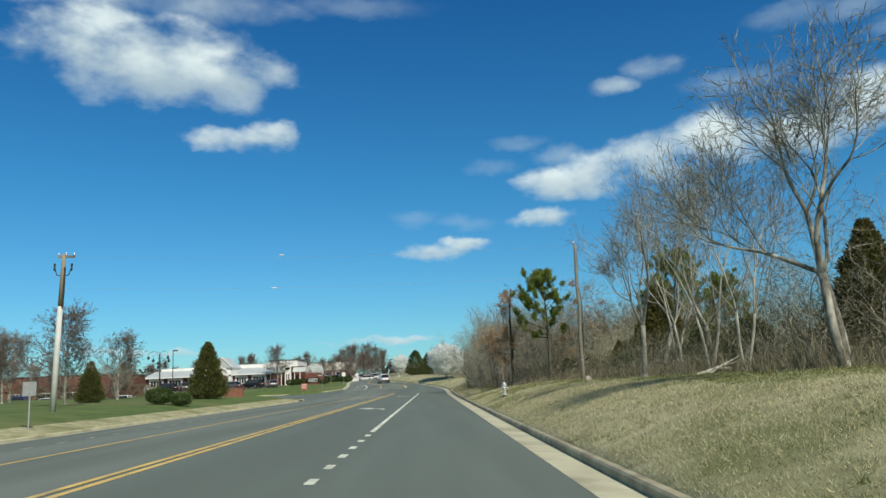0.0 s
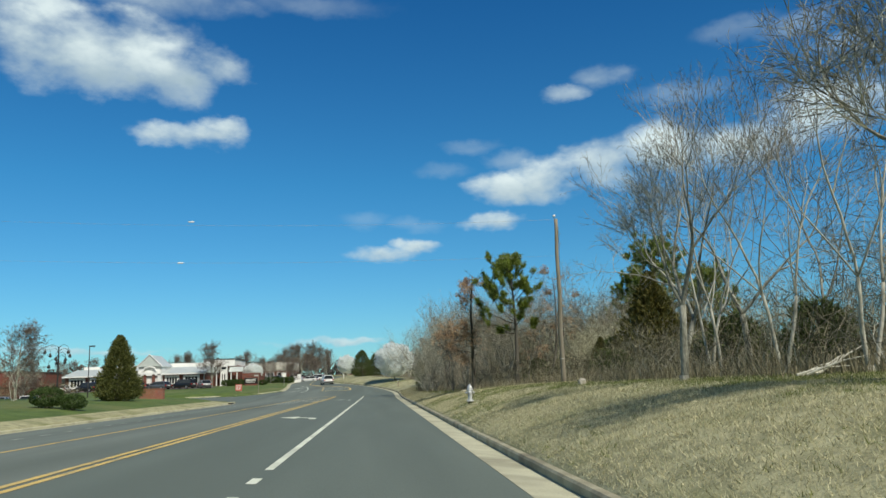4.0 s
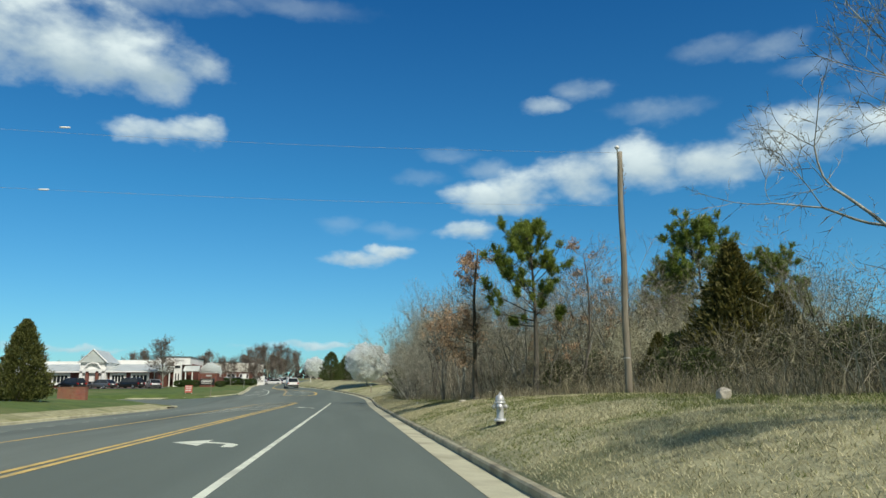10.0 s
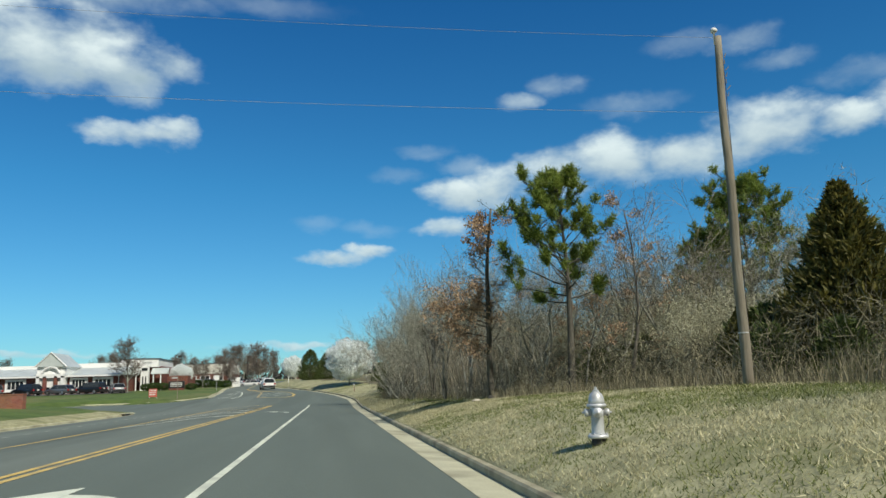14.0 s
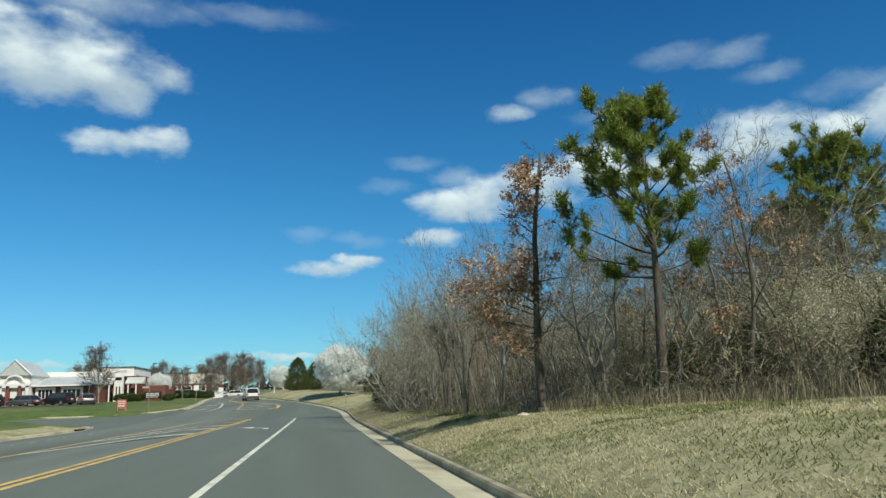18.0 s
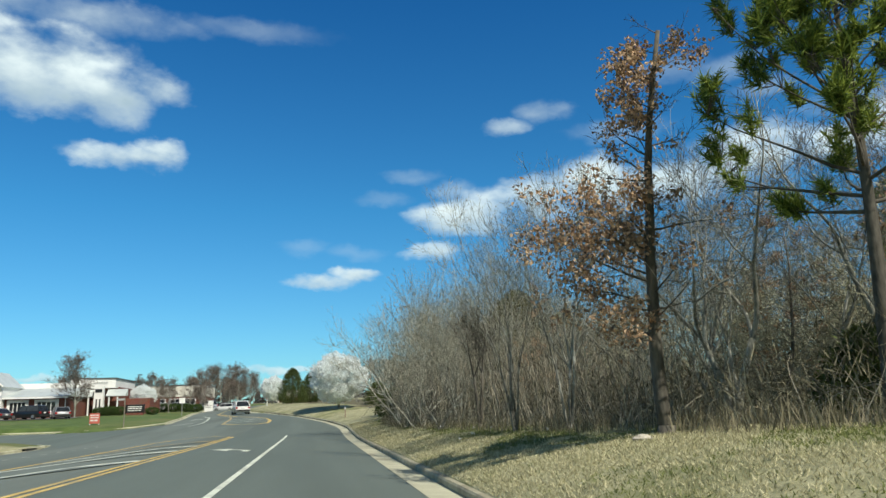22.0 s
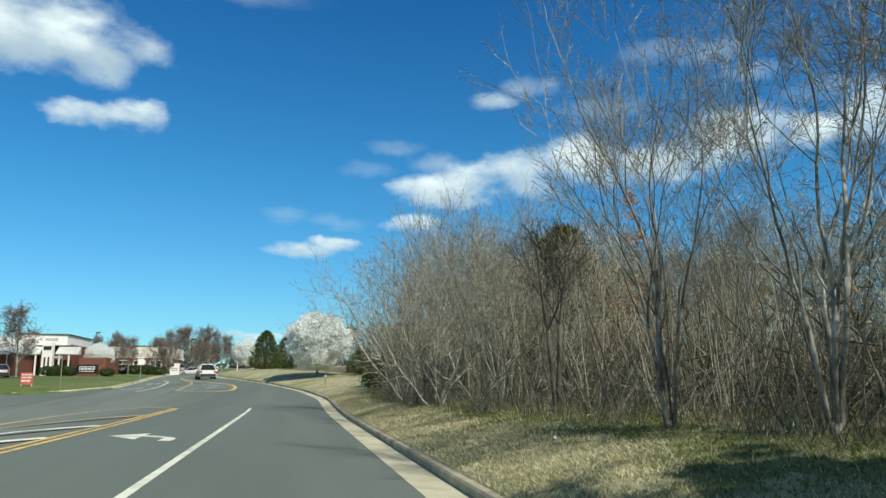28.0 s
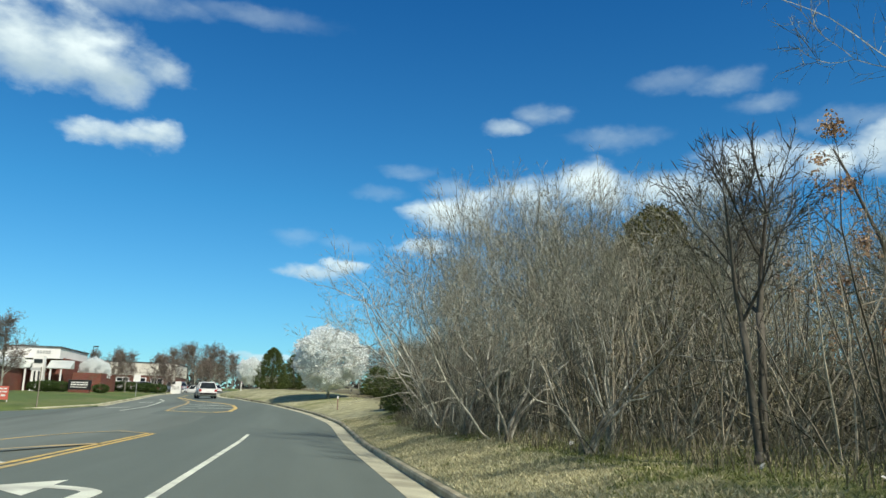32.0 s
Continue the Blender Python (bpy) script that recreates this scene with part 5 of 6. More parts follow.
def grass_tufts():
    """Coarser clumps that roughen the verge."""
    rng = random.Random(19)
    for name, mat, count, label in (("dry_tufts", BLADES, 3600, "coarse dry tufts in the verge"), ("green_tufts", LAWN_BLADES, 2200, "coarse green tufts in the verge")):
        b = Build()
        for _ in range(count):
            y = 1 + 100 * rng.random() ** 1.2
            x = right_kerb(y) + 0.25 + (wood_edge(y) + 0.5) * rng.random()
            if name == "green_tufts" and noise.noise((x * 0.45, y * 0.3, 7)) < -0.1 + 0.3 * rng.random():
                continue
            z = land_z(x, y)
            big = rng.uniform(0.5, 1.2)
            for _ in range(11):
                o = Vector((x + rng.gauss(0, 0.06 * big), y + rng.gauss(0, 0.06 * big), z - 0.01))
                w = (UP * 0.7 + jitter(rng, 0.9)).normalized() * rng.uniform(0.05, 0.13) * big
                s = w.cross(jitter(rng, 1)).normalized() * 0.007
                b.quad(o - s, o + s, o + w)
        tagged(new(name, b.mesh(name, mat)), label, "grass", kind="stuff")


grass_tufts()


# ---- roadside things on the verge ----
def hydrant(x, y):
    h = thing("fire_hydrant", Matrix.Translation((x, y, land_z(x, y) - 0.03)) @ Matrix.Rotation(radians(-14), 4, "Z"), "silver-painted fire hydrant standing in the grass verge", "hydrant")
    part("base", Build().lathe((0, 0, 0), [(0.1, -0.1), (0.1, 0.1), (0.085, 0.12)], 18), IRON, h, "black iron standpipe base", True)
    part("lower_flange", Build().lathe((0, 0, 0.1), [(0.09, 0), (0.145, 0.01), (0.15, 0.03), (0.145, 0.055), (0.1, 0.065)], 20), METAL, h, "", True)
    part("barrel", Build().lathe((0, 0, 0.15), [(0.102, 0), (0.095, 0.03), (0.09, 0.1), (0.09, 0.3), (0.1, 0.37), (0.1, 0.4)], 20), METAL, h, "", True)
    part("upper_flange", Build().lathe((0, 0, 0.54), [(0.1, 0), (0.14, 0.012), (0.145, 0.03), (0.14, 0.045), (0.11, 0.055)], 20), METAL, h, "", True)
    part("bonnet", Build().lathe((0, 0, 0.59), [(0.118, 0), (0.114, 0.05), (0.104, 0.1), (0.085, 0.145), (0.055, 0.17), (0.045, 0.18)], 20), METAL, h, "", True)
    nut = part("operating_nut", Build().lathe((0, 0, 0.765), [(0.05, 0), (0.05, 0.02), (0.025, 0.028), (0.022, 0.07)], 5), METAL, h)
    for name, axis, sign, r in (("pumper_cap", "y", -1, 0.075), ("nozzle_cap", "x", -1, 0.058), ("nozzle_cap", "x", 1, 0.058)):
        pr = [(r * 0.8, 0.07), (r * 0.85, 0.12), (r, 0.13), (r, 0.165), (r * 0.8, 0.178), (r * 0.28, 0.18), (r * 0.26, 0.215)]
        b = Build().lathe((0, 0, 0.47), [(a, c * sign) for a, c in pr], 16, axis)
        cap = part(name, b, METAL, h, "", True)
    b = Build()
    for k in range(14):
        f = k / 13
        b.tube([(0.13 + 0.02 * math.sin(f * 9), -0.06 - 0.03 * f, 0.44 - 0.17 * math.sin(f * 3.14)), (0.138 + 0.02 * math.sin(f * 9 + 0.6), -0.064 - 0.03 * f, 0.43 - 0.17 * math.sin(f * 3.14 + 0.1))], [0.007, 0.007], 5)
    part("chain", b, IRON, h, "hanging cap chain")
    for k in range(8):
        a = k * math.pi / 4 + 0.2
        part("bolt", Build().lathe((0.125 * math.cos(a), 0.125 * math.sin(a), 0.155), [(0.014, 0), (0.014, 0.02), (0.006, 0.026)], 6), METAL, h)


hydrant(4.2, 40.8)


def wood_pole(x, y):
    p = thing("utility_pole", pose(x, y, land_z(x, y), 0, 0.7, 0), "weathered leaning wooden utility pole with a white cap", "utility pole")
    n = 14
    part("shaft", Build().tube([(0.02 * math.sin(k), 0, -0.4 + k * 8.5 / n) for k in range(n + 1)], [0.118 - 0.035 * k / n for k in range(n + 1)], 14), POLEWOOD, p, "", True)
    part("band", Build().lathe((0, 0, 1.12), [(0.114, 0), (0.118, 0.0), (0.118, 0.03), (0.112, 0.03)], 14), STEEL, p, "pale metal band")
    part("cap_insulator", Build().lathe((-0.07, 0, 8.1), [(0.02, -0.2), (0.02, 0.1), (0.07, 0.11), (0.085, 0.16), (0.06, 0.2), (0.03, 0.22)], 12), WALLWHITE, p, "white porcelain insulator", True)
    b = Build()
    for k in range(7):
        b.tube([(0.11, -0.05, 6.6 + k * 0.16), (0.14 + 0.06 * math.sin(k * 2.1), -0.07, 6.7 + k * 0.16)], [0.012, 0.01], 5)
    part("vine", b, POLEWOOD, p, "dry vine clinging to the pole")
    part("ground_wire", Build().tube([(0.125, -0.02, -0.2), (0.09, -0.02, 8.0)], [0.008, 0.008], 5), IRON, p)


wood_pole(9.36, 45.6)


def line_pole(x, y):
    z = land_z(x, y) - 0.05
    p = thing("power_pole", pose(x, y, z, 0, 1.8, 0), "tall pale power pole with cross-arm and dark equipment on the lawn", "power pole")
    part("lower_sleeve", Build().tube([(0, 0, -0.3), (0, 0, 3), (0, 0, 6.1)], [0.17, 0.155, 0.14], 16), PALEPOLE, p, "pale grey lower shaft", True)
    part("upper_shaft", Build().tube([(0, 0, 6.1), (0, 0, 9.2)], [0.14, 0.11], 12), POLEWOOD, p, "darker wooden upper shaft", True)
    part("riser", Build().tube([(0.15, -0.05, 6.0), (0.15, -0.05, 7.2), (0.13, -0.05, 8.4)], [0.06, 0.06, 0.05], 8), IRON, p, "dark cable riser")
    part("cross_arm", Build().box((0.15, 0, 9.05), (1.0, 0.1, 0.12)), POLEWOOD, p)
    for dx in (-0.3, 0.15, 0.6):
        part("insulator", Build().lathe((dx, 0, 9.11), [(0.02, 0), (0.05, 0.04), (0.03, 0.08), (0.05, 0.12), (0.02, 0.18)], 8), STEEL, p)
    for sx in (-1, 1):
        arm = part("cutout_arm", Build().tube([(0, 0, 7.9), (sx * 0.35, 0, 7.95), (sx * 0.5, 0, 8.5)], [0.03, 0.03, 0.025], 6), IRON, p)
        part("cutout", Build().lathe((sx * 0.5, 0, 8.2), [(0.03, 0), (0.07, 0.08), (0.05, 0.25), (0.07, 0.4), (0.03, 0.45)], 8), IRON, arm)


line_pole(-21.35, 44.7)


def wire(name, a, c, sag, label):
    a, c = Vector(a), Vector(c)
    pts = []
    for k in range(25):
        f = k / 24
        p = a.lerp(c, f)
        pts.append((p.x, p.y, p.z - sag * 4 * f * (1 - f)))
    tagged(new(name, Build().tube(pts, [0.0035] * 25, 4).mesh(name, STEEL)), label, "cable")


wire("overhead_wire", (9.38, 45.6, 9.2), (-21.1, 44.7, 9.62), 0.35, "thin pale overhead wire between the two poles")
wire("overhead_wire", (9.45, 45.6, 7.35), (-21.15, 44.7, 7.75), 0.3, "lower thin overhead wire between the two poles")
# sun glints on the wires, added as small white spindles
for x, z in ((-8.3, 9.26), (-8.75, 7.29)):
    clamp = Build().lathe((x, 45.02, z), [(0.012, -0.16), (0.03, -0.1), (0.03, 0.1), (0.012, 0.16)], 8, "x")
    tagged(new("wire_splice", clamp.mesh("wire_splice", WALLWHITE, True)), "bright glint on the overhead wire, shaped as a white sleeve", "splice", "wire splices")


def marker_post(x, y):
    p = thing("marker_post", Matrix.Translation((x, y, land_z(x, y) - 0.1)), "short brown marker post with a pale top beside the kerb", "post")
    part("stake", Build().box((0, 0, 0.45), (0.09, 0.05, 1.1)), POST, p)
    part("top_band", Build().box((0, 0, 0.93), (0.095, 0.055, 0.16)), WALLWHITE, p, "pale reflective top")


marker_post(3.2, 119.0)


def white_post(x, y):
    p = thing("delineator_post", Matrix.Translation((x, y, land_z(x, y) - 0.1)), "thin white roadside delineator post", "post")
    part("blade", Build().box((0, 0, 0.65), (0.1, 0.03, 1.4)), WALLWHITE, p)
    part("reflector", Build().box((0, -0.018, 1.2), (0.07, 0.008, 0.12)), LAMPRED, p)


white_post(-6.6, 166)


def rock(x, y, s, label, mat=ROCK, name="rock"):
    rng = random.Random(int(x * 100))
    bm = bmesh.new()
    bmesh.ops.create_icosphere(bm, subdivisions=2, radius=1)
    for v in bm.verts:
        k = 1 + 0.35 * noise.noise(v.co * 1.3 + Vector((x, y, 0)))
        v.co = Vector((v.co.x * s[0] * k, v.co.y * s[1] * k, v.co.z * s[2] * k))
    me = bpy.data.meshes.new(name)
    bm.to_mesh(me)
    bm.free()
    me.materials.append(mat)
    ob = new(name, me)
    ob.location = (x, y, land_z(x, y) + s[2] * 0.45)
    tagged(ob, label, "rock" if name == "rock" else name.replace("_", " "))


rock(7.7, 36.0, (0.16, 0.14, 0.16), "pale weathered stone at the wood's edge")
rock(6.1, 59.9, (0.2, 0.12, 0.07), "low pale rock in the grass")


def litter(x, y, s):
    rng = random.Random(int(x * 37 + y * 11))
    b = Build()
    for _ in range(5):
        p = jitter(rng, s * 0.5)
        u, w = jitter(rng, s), jitter(rng, s)
        z = abs(p.z) * 0.4 + 0.03
        c = Vector((p.x, p.y, z))
        b.quad(c - u * 0.5, c + w * 0.4, c + u * 0.5 + Vector((0, 0, 0.02)), c - w * 0.4)
    ob = new("litter", b.mesh("litter", WALLWHITE))
    ob.location = (x, y, land_z(x, y) + s * 0.2)
    tagged(ob, "scrap of white litter in the grass", "litter", "litter on the verge")


for q in ((6.0, 74.1), (5.35, 71.2), (4.75, 70.2), (6.25, 72.4), (5.6, 84.0), (5.2, 88.5), (4.9, 93.2), (6.5, 66.9), (2.75, 92.0), (5.8, 80.2)):
    litter(*q, 0.085)

fallen = Build()
for k in range(5):
    a = k * 0.4
    fallen.tube([(0.1 * k, 0, 0.06), (0.5 + 0.15 * k, 0.25 * math.sin(k * 2.3), 0.18 + 0.06 * k), (1.1 + 0.1 * k, 0.5 * math.sin(k * 2.3), 0.2 + 0.1 * k)], [0.025, 0.016, 0.006], 5)
ob = tagged(new("fallen_branch", fallen.mesh("fallen_branch", PALE)), "fallen pale branch at the wood's edge", "branch")
ob.location = (8.2, 22.6, land_z(8.2, 22.6))


drain = thing("storm_drain", Matrix.Translation((-15.62, 95.2, road_z(-15.62, 95.2))), "dark storm drain inlet under the kerb's nose", "drain")
# no opening here: a solid block, painted black for the dark inside
part("throat", Build().box((-0.12, 0, 0.06), (0.3, 1.5, 0.13)), BLACK, drain, "solid black block for the darkness inside the throat")
part("hood", Build().box((-0.2, 0, 0.16), (0.5, 1.8, 0.07)), CONCRETE, drain, "pale concrete hood", bevel=0.015)


# ---- signs and planting on the far side ----
def bars(parent, w, rows, y, mat, name="lettering_bar"):
    rng = random.Random(int(w * 100))
    for z, h in rows:
        x = -w / 2
        while x < w / 2 - 0.1:
            l = min(rng.uniform(0.12, 0.4), w / 2 - x)
            part(name, Build().box((x + l / 2, y, z), (l, 0.012, h)), mat, parent)
            x += l + 0.06


def sign_at(name, x, y, rz, label):
    return thing(name, Matrix.Translation((x, y, land_z(x, y))) @ Matrix.Rotation(radians(rz), 4, "Z"), label, "sign")


s = sign_at("street_sign", -16.9, 33.5, -6, "grey metal sign plate on a thin post beside the far kerb")
part("post", Build().tube([(0, 0, -0.3), (0, 0, 2.0)], [0.03, 0.03], 8), STEEL, s)
part("plate", Build().box((0, -0.04, 1.75), (0.62, 0.015, 0.6)), STEEL, s, "plain back of the sign plate")
for z in (1.55, 1.95):
    part("bolt", Build().lathe((0, -0.05, z), [(0.012, -0.01), (0.012, 0.01)], 6, "y"), IRON, s)

s = sign_at("yard_sign", -20.3, 125.6, -12, "red yard sign with white lettering on the lawn")
part("board", Build().box((0, 0, 0.62), (1.0, 0.03, 0.95)), RED, s)
for dx in (-0.44, 0.44):
    part("leg", Build().box((dx, 0.03, 0.3), (0.05, 0.04, 0.8)), WALLWHITE, s)
bars(s, 0.82, ((0.92, 0.1), (0.7, 0.1), (0.44, 0.14)), -0.022, WALLWHITE)

s = sign_at("corner_signpost", -16.95, 122.6, 0, "slim pale street-corner post with a small blade sign")
part("post", Build().tube([(0, 0, -0.3), (0, 0, 2.7)], [0.045, 0.04], 8), POLEWOOD, s)
part("blade", Build().box((-0.33, 0, 2.55), (0.72, 0.02, 0.18)), STEEL, s)

s = sign_at("monument_sign", -24.1, 160.0, -8, "black monument sign with white lettering on a brick base")
part("plinth", Build().box((0, 0, 0.12), (2.3, 0.5, 0.4)), BRICK, s, "brick base")
part("panel", Build().box((0, 0, 0.85), (2.5, 0.3, 1.05)), BLACK, s)
part("cap", Build().box((0, 0, 1.41), (2.6, 0.4, 0.07)), ROOFDARK, s)
bars(s, 1.9, ((1.15, 0.13), (0.9, 0.16), (0.62, 0.1)), -0.16, WALLWHITE)

s = sign_at("small_sign", -17.55, 158.0, 0, "small white sign on a thin post by the lawn's edge")
part("post", Build().tube([(0, 0, -0.3), (0, 0, 2.3)], [0.035, 0.035], 6), STEEL, s)
part("plate", Build().box((0, -0.04, 2.0), (0.75, 0.02, 0.75)), WALLWHITE, s)

s = sign_at("white_sign", -18.9, 196.0, -5, "white painted block sign beside the road")
part("body", Build().box((0, 0, 0.85), (1.5, 0.5, 1.7)), WALLWHITE, s)
part("cap", Build().box((0.35, 0, 1.95), (0.9, 0.45, 0.5)), WALLWHITE, s)
bars(s, 1.1, ((1.3, 0.1), (1.0, 0.1)), -0.256, ROOFDARK)

s = thing("brick_sign_wall", Matrix.Translation((-22.7, 90.2, land_z(-22.7, 90.2))) @ Matrix.Rotation(radians(-8), 4, "Z"), "low red brick sign wall on the lawn", "wall")
part("wall", Build().box((0, 0, 0.42), (2.4, 0.5, 1.05)), TANBRICK, s)
part("coping", Build().box((0, 0, 0.98), (2.46, 0.56, 0.08)), TANBRICK, s, "projecting brick coping")

# a pole of hanging gourds
g = thing("gourd_pole", Matrix.Translation((-25.1, 72.6, land_z(-25.1, 72.6))), "dark pole with curved arms and hanging pods", "garden pole")
part("pole", Build().tube([(0, 0, -0.2), (0.03, 0, 2.2), (0, 0, 4.4)], [0.07, 0.06, 0.05], 8), IRON, g)
for k in range(9):
    a, z = k * 0.7, 4.35 - 0.28 * (k % 5)
    r = 0.75 + 0.12 * (k % 3)
    c, q = math.cos(a), math.sin(a)
    arm = part("arm", Build().tube([(0, 0, z), (c * r * 0.5, q * r * 0.5, z + 0.22), (c * r, q * r, z + 0.02), (c * r, q * r, z - 0.22)], [0.02, 0.018, 0.016, 0.01], 5), IRON, g)
    part("pod", Build().lathe((c * r, q * r, z - 0.55), [(0.03, 0), (0.12, 0.05), (0.14, 0.14), (0.08, 0.24), (0.035, 0.34)], 8), IRON, arm, "dark hanging pod", True)

for x, y, w in ((-22.0, 160.8, 1.2), (-26.4, 161.2, 1.4), (-22.6, 181.0, 1.6), (-20.9, 182.0, 1.6), (-19.6, 184.0, 1.6), (-24.0, 180.0, 1.6), (-27.6, 160.5, 1.5), (-28.8, 160.8, 1.4)):
    again(bush, x, y, x * 40, w, 0.85, "dark clipped evergreen shrub on the lawn")

# mulch ring under the lawn tree
b = Build()
for k in range(16):
    a0, a1 = k * math.pi / 8, (k + 1) * math.pi / 8
    p = lambda a, r: (-26.6 + r * math.cos(a), 57.3 + r * math.sin(a), land_z(-26.6 + r * math.cos(a), 57.3 + r * math.sin(a)) + 0.03 + 0.08 * (1 - r / 1.2))
    b.quad(p(a0, 0.05), p(a0, 1.2), p(a1, 1.2), p(a1, 0.05))
tagged(new("mulch_bed", b.mesh("mulch_bed", LITTER)), "brown mulch ring round the lawn tree", "mulch", kind="stuff")


# ---- vehicles ----
def vehicle(name, x, y, rz, colour, label, tall=1.68, long=4.6, wide=1.84, boxy=0.5, z=None, group="parked cars"):
    """A car whose front points along its own +y."""
    c = thing(name, Matrix.Translation((x, y, land_z(x, y) if z is None else z)) @ Matrix.Rotation(radians(rz), 4, "Z"), label, "car", group)
    L, W, H = long / 2, wide / 2, tall
    belt = H * 0.6
    rear_top, front_top = -L + 0.35 + 0.55 * (1 - boxy), 0.55
    sections = [(-L, 0.34, 0.5, W * 0.86), (-L + 0.04, 0.3, belt * 0.93, W * 0.93), (-L + 0.25, 0.24, belt, W), (0, 0.22, belt, W), (L * 0.55, 0.22, belt * 0.97, W), (L * 0.85, 0.24, belt * 0.86, W * 0.95), (L, 0.3, belt * 0.62, W * 0.8)]
    b = Build()
    for yy, lo, hi, w in sections:
        b.v += [(-w * 0.92, yy, lo), (-w, yy, lo + 0.2), (-w, yy, hi - 0.12), (-w * 0.93, yy, hi), (w * 0.93, yy, hi), (w, yy, hi - 0.12), (w, yy, lo + 0.2), (w * 0.92, yy, lo)]
    n = 8
    for k in range(len(sections) - 1):
        for i in range(n):
            a, d = k * n + i, k * n + (i + 1) % n
            b.f.append((a, d, d + n, a + n))
    b.f += [tuple(range(n)), tuple(reversed(range(len(b.v) - n, len(b.v))))]
    body = part("body", b, colour, c, "", True, bevel=0.02)
    b = Build()
    lowr, upr = [(-W * 0.93, -L + 0.12), (W * 0.93, -L + 0.12), (W * 0.93, L * 0.45), (-W * 0.93, L * 0.45)], [(-W * 0.7, rear_top), (W * 0.7, rear_top), (W * 0.7, front_top), (-W * 0.7, front_top)]
    b.v = [(*p, belt - 0.01) for p in lowr] + [(*p, H - 0.06) for p in upr]
    b.f = [(0, 1, 5, 4), (1, 2, 6, 5), (2, 3, 7, 6), (3, 0, 4, 7), (4, 5, 6, 7)]
    part("glasshouse", b, GLASS, c, "dark tinted windows")
    b = Build()
    b.v = [(p[0] * 1.03, p[1] + (-0.05 if k < 2 else 0.05), H - 0.07) for k, p in enumerate(upr)] + [(p[0] * 0.93, p[1] + (0.12 if k < 2 else -0.12), H) for k, p in enumerate(upr)]
    b.f = [(3, 2, 1, 0), (0, 1, 5, 4), (1, 2, 6, 5), (2, 3, 7, 6), (3, 0, 4, 7), (4, 5, 6, 7)]
    part("roof", b, colour, c, "", bevel=0.02)
    for i in range(4):
        part("pillar", Build().tube([(lowr[i][0] * 1.005, lowr[i][1], belt - 0.02), (upr[i][0] * 1.01, upr[i][1], H - 0.05)], [0.05, 0.04], 6), colour, c)
    for sx in (-1, 1):
        part("pillar", Build().tube([(sx * W * 0.935, -L * 0.12, belt - 0.02), (sx * W * 0.705, -L * 0.12, H - 0.05)], [0.035, 0.03], 6), colour, c)
        part("tail_lamp", Build().box((sx * W * 0.82, -L + 0.03, belt * 0.8), (0.26, 0.12, 0.2)), LAMPRED, c, "red tail lamp", bevel=0.01)
        part("headlamp", Build().box((sx * W * 0.68, L - 0.1, belt * 0.62), (0.34, 0.16, 0.14)), STEEL, c, "clear headlamp", bevel=0.01)
        part("mirror", Build().box((sx * (W + 0.08), L * 0.36, belt + 0.04), (0.18, 0.1, 0.13)), colour, c, bevel=0.02)
        for yy in (-L * 0.6, L * 0.62):
            wheel = part("wheel", Build().lathe((sx * (W - 0.1), yy, 0.33), [(0.2, -0.11), (0.31, -0.11), (0.33, -0.08), (0.33, 0.08), (0.31, 0.11), (0.2, 0.11)], 18, "x"), RUBBER, c, "black tyre", True)
            part("rim", Build().lathe((sx * (W + 0.0), yy, 0.33), [(0.2, -0.06), (0.2, 0.01), (0.06, 0.015)], 14, "x"), RIM, wheel, "alloy rim")
    part("rear_bumper", Build().box((0, -L - 0.02, 0.45), (wide * 0.9, 0.16, 0.2)), RUBBER, c, "dark bumper", bevel=0.03)
    part("plate", Build().box((0, -L + 0.005, belt * 0.78), (0.32, 0.1, 0.16)), WALLWHITE, c, "plain pale plate")
    return c


